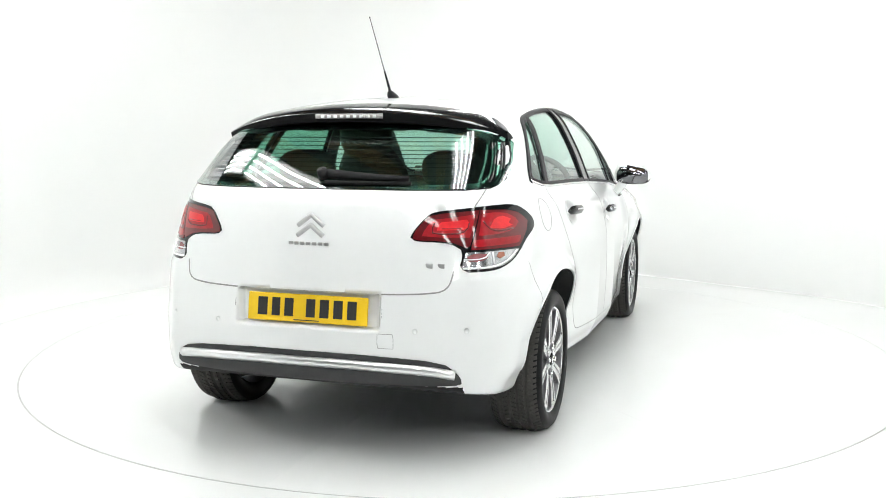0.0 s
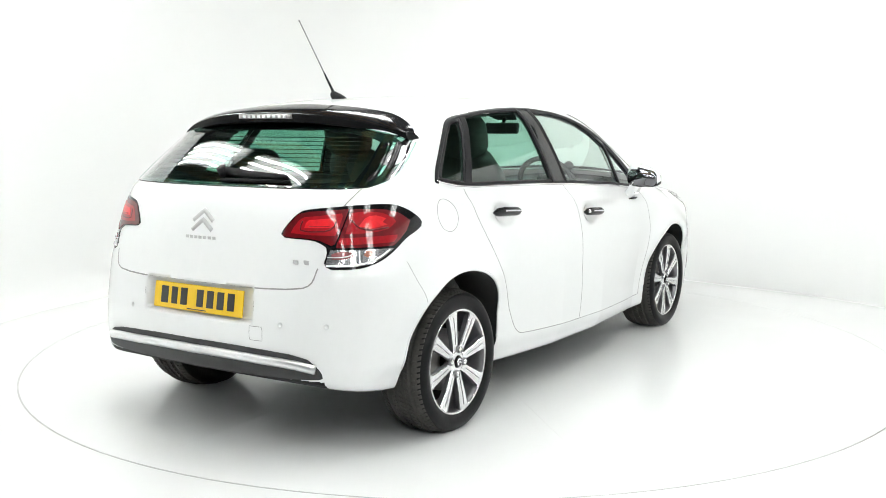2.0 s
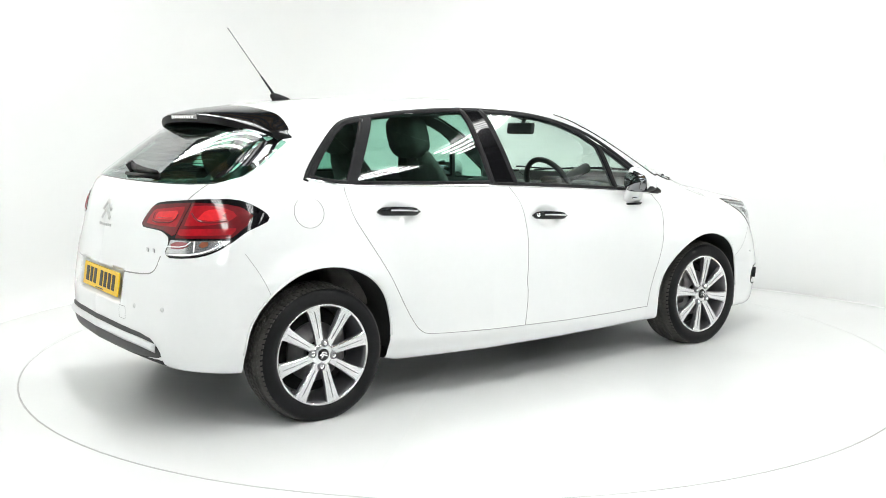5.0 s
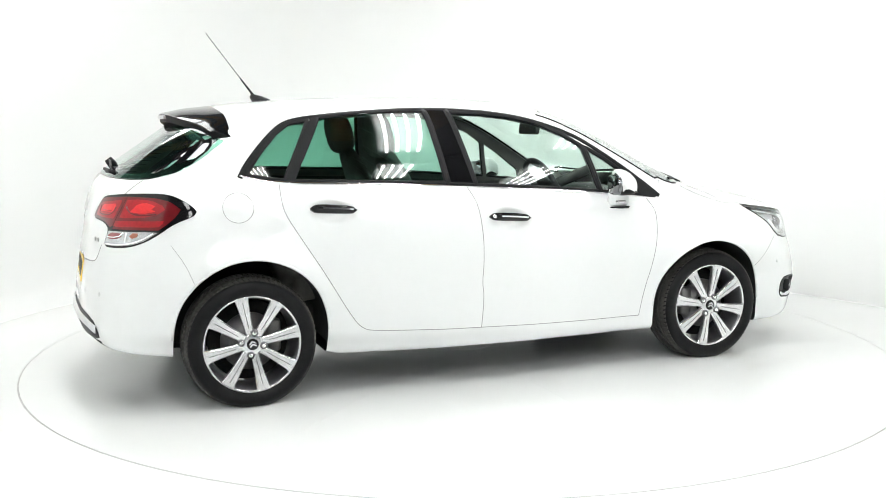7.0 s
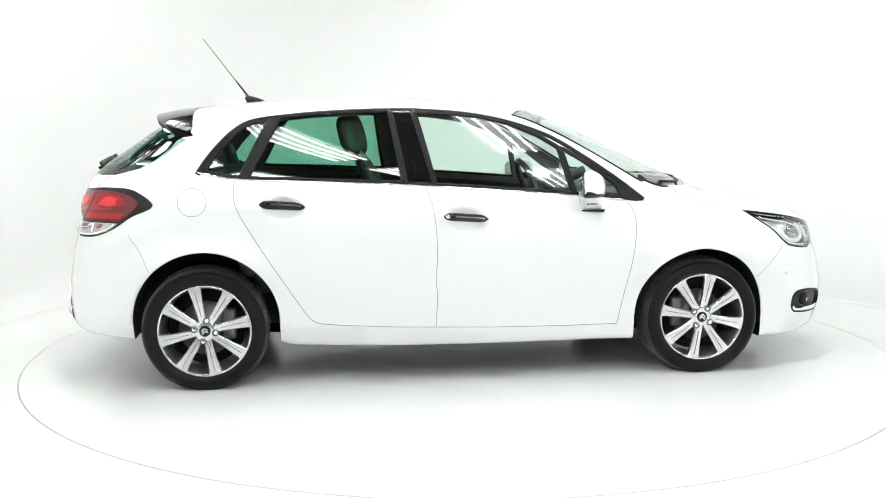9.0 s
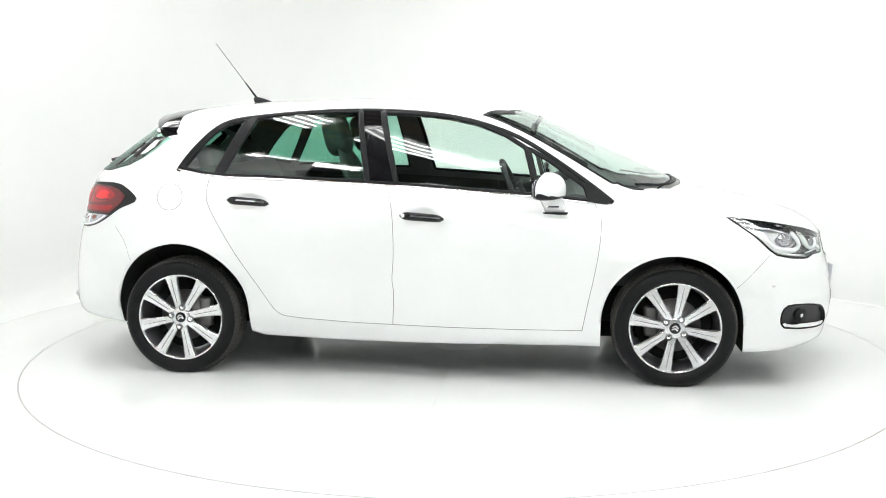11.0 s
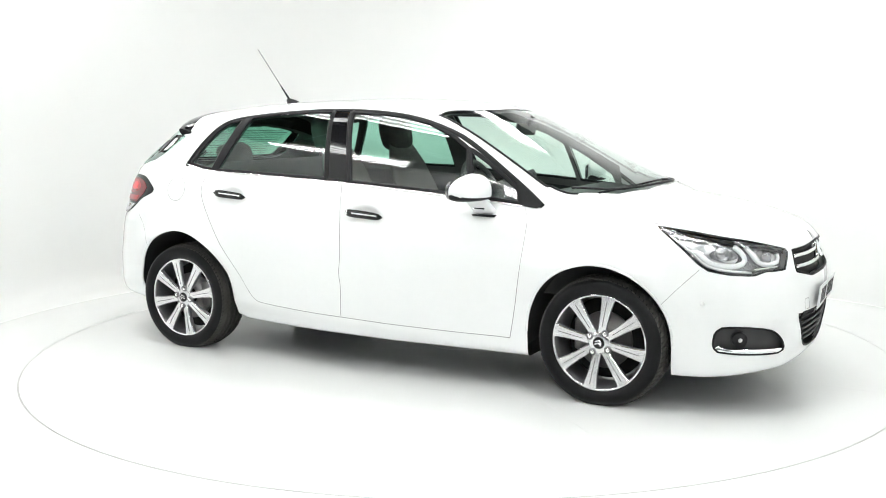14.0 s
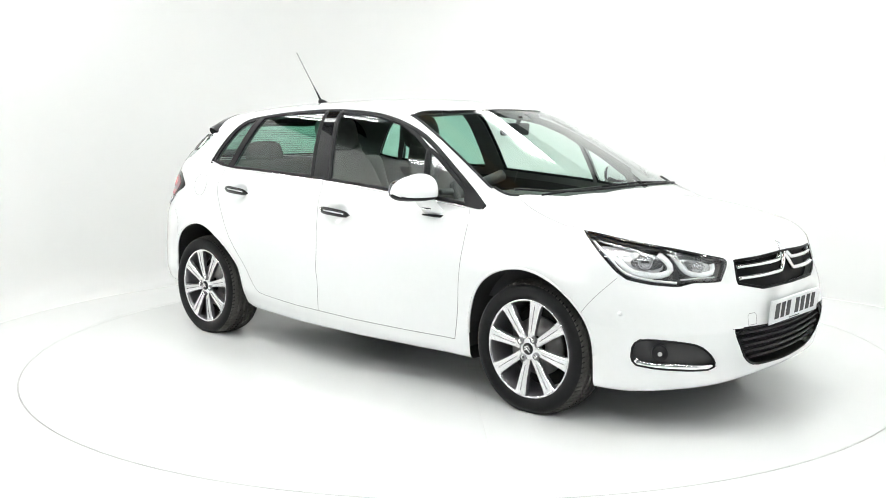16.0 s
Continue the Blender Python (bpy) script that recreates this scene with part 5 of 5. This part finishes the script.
def build_mirrors(car):
    def one(sign):
        bm = bmesh.new()
        rings = []
        y0, y1 = 0.80, 1.030
        for t in np.linspace(0, 1, 15):
            y = y0 + (y1 - y0) * t
            k = max(1 - abs(2 * t - 1.0) ** 3.6, 0.02) ** 0.5
            cx, cz = 0.665 - 0.055 * t, 1.005 - 0.004 * t
            up, dn = 0.098 * k * (1 - 0.5 * t ** 1.6), 0.050 * k * (1 - 0.15 * t)
            ring = []
            for a in np.linspace(0, 2 * math.pi, 29)[:-1]:
                ca, sa = math.cos(a), math.sin(a)
                rx = 0.105 * (1 - 0.2 * t) if ca > 0 else 0.03
                ring.append((cx + rx * k * np.sign(ca) * abs(ca) ** 0.85, sign * y, cz + (up * abs(sa) ** 0.85 if sa > 0 else -dn * abs(sa) ** 0.42)))
            rings.append(ring)
        loft(bm, rings)
        mir = part("door_mirror", bm, PAINT, car, "white door mirror with black underside on a white stalk")
        mir.data.materials.append(BLACK_TRIM)
        for p in mir.data.polygons:
            t = (abs(p.center.y) - y0) / (y1 - y0)
            if p.center.z < 0.99 or p.center.x < 0.665 - 0.055 * t - 0.022:
                p.material_index = 1
        bm = bmesh.new()
        pts = []
        for a in np.linspace(0, 2 * math.pi, 33)[:-1]:
            ca, sa = math.cos(a), math.sin(a)
            pts.append((0.600 - 0.02 * ca, sign * (0.918 + 0.098 * np.sign(ca) * abs(ca) ** 0.7), 1.012 + 0.052 * np.sign(sa) * abs(sa) ** 0.7))
        loft(bm, [pts, [(x + 0.01, y, z) for x, y, z in pts]])
        part("mirror_glass", bm, material_mirror, mir)
        bm = bmesh.new()
        loft(bm, [[(x + dx, sign * (y + w), z + 0.0) for dx, w in ((-0.058, 0.0), (-0.048, s), (0.048, s), (0.06, 0), (0.03, -0.02), (-0.03, -0.02))] for x, y, z, s in ((0.69, 0.795, 0.885, 0.025), (0.69, 0.80, 0.91, 0.045), (0.675, 0.83, 0.945, 0.04), (0.665, 0.86, 0.985, 0.03))])
        base = part("mirror_stalk", bm, PAINT, mir)
        bm = bmesh.new()
        loft(bm, [[(x + dx, sign * (y + w), z + 0.0) for dx, w in ((-0.068, 0.0), (-0.055, s), (0.06, s), (0.078, 0), (0.03, -0.02), (-0.03, -0.02))] for x, y, z, s in ((0.69, 0.80, 0.876, 0.028), (0.69, 0.80, 0.888, 0.040))])
        part("stalk_foot", bm, BLACK_TRIM, mir)
        bm = bmesh.new()
        box(bm, (0.062, 0.006, 0.016), (0.682, sign * 0.853, 0.921), (sign * 35, 0, 0), bevel=0.003)
        part("stalk_slot", bm, CHROME, mir)
    both_sides(one)


material_mirror = material("mirror_silver", (0.2, 0.2, 0.21), 0.02, metal=1.0, grain=0.01, scale=20)


# ---- the cabin ----
def cushion(bm, size, at, turn=(0, 0, 0), bevel=0.04):
    return box(bm, size, at, turn, bevel, 4)


def pillow(bm, size, at, turn=(0, 0, 0)):
    """A stuffed cushion with full round edges."""
    r = bmesh.ops.create_uvsphere(bm, u_segments=24, v_segments=16, radius=1.0)
    for v in r["verts"]:
        v.co = Vector([math.copysign(abs(c) ** 0.62, c) * h / 2 for c, h in zip(v.co, size)])
    bmesh.ops.transform(bm, matrix=pose(*at, *turn), verts=r["verts"])


def build_cabin(car):
    bm = bmesh.new()
    box(bm, (2.9, 0.94, 0.06), (-0.35, 0, 0.36), bevel=0.01)
    part("cabin_floor", bm, CABIN, car, smooth=False)
    bm = bmesh.new()
    rings = []
    for y in np.linspace(-0.72, 0.72, 15):
        hump = 0.025 * math.exp(-((y + 0.36) / 0.2) ** 2)
        rings.append([(1.32, y, 0.90), (1.0, y, 0.945), (0.78, y, 0.965 + hump), (0.70, y, 0.945 + hump), (0.66, y, 0.84), (0.72, y, 0.62), (0.9, y, 0.5), (1.3, y, 0.5)])
    loft(bm, rings)
    part("dashboard", bm, CABIN, car, "dark grey dashboard")
    bm = bmesh.new()
    cushion(bm, (0.9, 0.2, 0.26), (0.25, 0, 0.52), bevel=0.03)
    part("centre_console", bm, CABIN, car)
    # steering wheel on the right-hand side
    bm = bmesh.new()
    rings = []
    for a in np.linspace(0, 2 * math.pi, 41)[:-1]:
        c = Vector((0, 0.185 * math.cos(a), 0.185 * math.sin(a)))
        o = c.normalized()
        rings.append([tuple(c + o * 0.016 * math.cos(b) + Vector((0.016 * math.sin(b), 0, 0))) for b in np.linspace(0, 2 * math.pi, 11)[:-1]])
    rings.append(rings[0])
    loft(bm, rings, caps=False)
    sw = part("steering_wheel", bm, CABIN, car)
    sw.matrix_basis = pose(0.47, -0.37, 0.955, 0, -24, 0)
    bm = bmesh.new()
    cushion(bm, (0.05, 0.15, 0.12), (0.03, 0, 0), bevel=0.02)
    box(bm, (0.025, 0.34, 0.035), (0.02, 0, 0.01), bevel=0.008)
    box(bm, (0.025, 0.035, 0.17), (0.02, 0, -0.085), bevel=0.008)
    rod(bm, (0.05, 0, 0), (0.32, 0, -0.02), 0.03)
    part("wheel_hub", bm, CABIN, sw)
    for y in (-0.37, 0.37):
        bm = bmesh.new()
        cushion(bm, (0.52, 0.5, 0.16), (0.02, y, 0.56), (0, -8, 0), 0.05)
        seat = part("front_seat", bm, FABRIC, car, "dark fabric front seat")
        bm = bmesh.new()
        rings = []
        for t, w, d in ((0, 0.24, 0.07), (0.15, 0.26, 0.085), (0.5, 0.25, 0.075), (0.85, 0.2, 0.06), (1, 0.15, 0.035)):
            cx, cz = -0.24 - 0.24 * t, 0.58 + 0.60 * t
            rings.append([(cx + d * math.sin(a) * 0.9, y + w * np.sign(math.cos(a)) * abs(math.cos(a)) ** 0.6, cz - 0.03 * math.sin(a)) for a in np.linspace(0, 2 * math.pi, 25)[:-1]])
        loft(bm, rings)
        part("backrest", bm, FABRIC, seat)
        bm = bmesh.new()
        pillow(bm, (0.13, 0.29, 0.23), (-0.53, y, 1.27), (0, -14, 0))
        rod(bm, (-0.49, y - 0.05, 1.1), (-0.52, y - 0.05, 1.25), 0.006)
        rod(bm, (-0.49, y + 0.05, 1.1), (-0.52, y + 0.05, 1.25), 0.006)
        part("headrest", bm, FABRIC, seat)
    bm = bmesh.new()
    cushion(bm, (0.5, 1.3, 0.18), (-0.82, 0, 0.56), (0, -6, 0), 0.05)
    bench = part("rear_seat", bm, FABRIC, car, "dark fabric rear bench")
    bm = bmesh.new()
    cushion(bm, (0.14, 1.3, 0.58), (-1.15, 0, 0.82), (0, -20, 0), 0.05)
    part("backrest", bm, FABRIC, bench)
    for y in (-0.36, 0.36):
        bm = bmesh.new()
        pillow(bm, (0.11, 0.28, 0.17), (-1.27, y, 1.13), (0, -16, 0))
        part("headrest", bm, FABRIC, bench)
    bm = bmesh.new()
    box(bm, (0.48, 1.28, 0.02), (-1.58, 0, 1.02), bevel=0.008)
    part("parcel_shelf", bm, CABIN, car, smooth=False)
    bm = bmesh.new()
    cushion(bm, (0.03, 0.24, 0.07), (0.56, 0, 1.30), (0, 8, 0), 0.014)
    rod(bm, (0.57, 0, 1.32), (0.60, 0, 1.37), 0.012)
    part("rear_view_mirror", bm, CABIN, car)
    def cards(sign):
        sheet("door_card", "side", [(-1.05, 0.60), (0.80, 0.55), (0.86, 0.93), (0.25, 0.985), (-0.19, 1.012), (-1.08, 1.045)], CABIN, car, -0.06, 0.0, 0.06, sign)
    both_sides(cards)


def build_car():
    car = new("car")
    tagged(car, "white five-door hatchback car parked on the turntable", "car")
    build_body(car)
    build_glazing(car)
    build_seams(car)
    build_handles(car)
    build_tail_lamps(car)
    build_head_lamps(car)
    build_front(car)
    build_rear(car)
    build_mirrors(car)
    build_cabin(car)
    for x, spin in ((-WHEEL_X, -12), (WHEEL_X, 11)):
        for y in (-0.835, 0.835):
            build_wheel(car, x, y, spin, "")
    for cx, cz, r in ARCHES:
        for sign in (-1, 1):
            build_arch(car, cx, cz, r, sign)
    return car


build_room()
build_lights()
table = build_turntable()
car = build_car()


def motions():
    """The turntable carries the car round at a steady pace."""
    rows = [0.5 * i for i in range(33)]
    walk(table, [(t, pose(0, 0, 0, 0, 0, 72.71 - 7.1406 * t)) for t in rows])
    walk(car, [(t, pose(0, 0, 0, 0, 0, 72.71 - 7.1406 * t) @ pose(-0.1264, -0.0336, 0)) for t in rows])


motions()
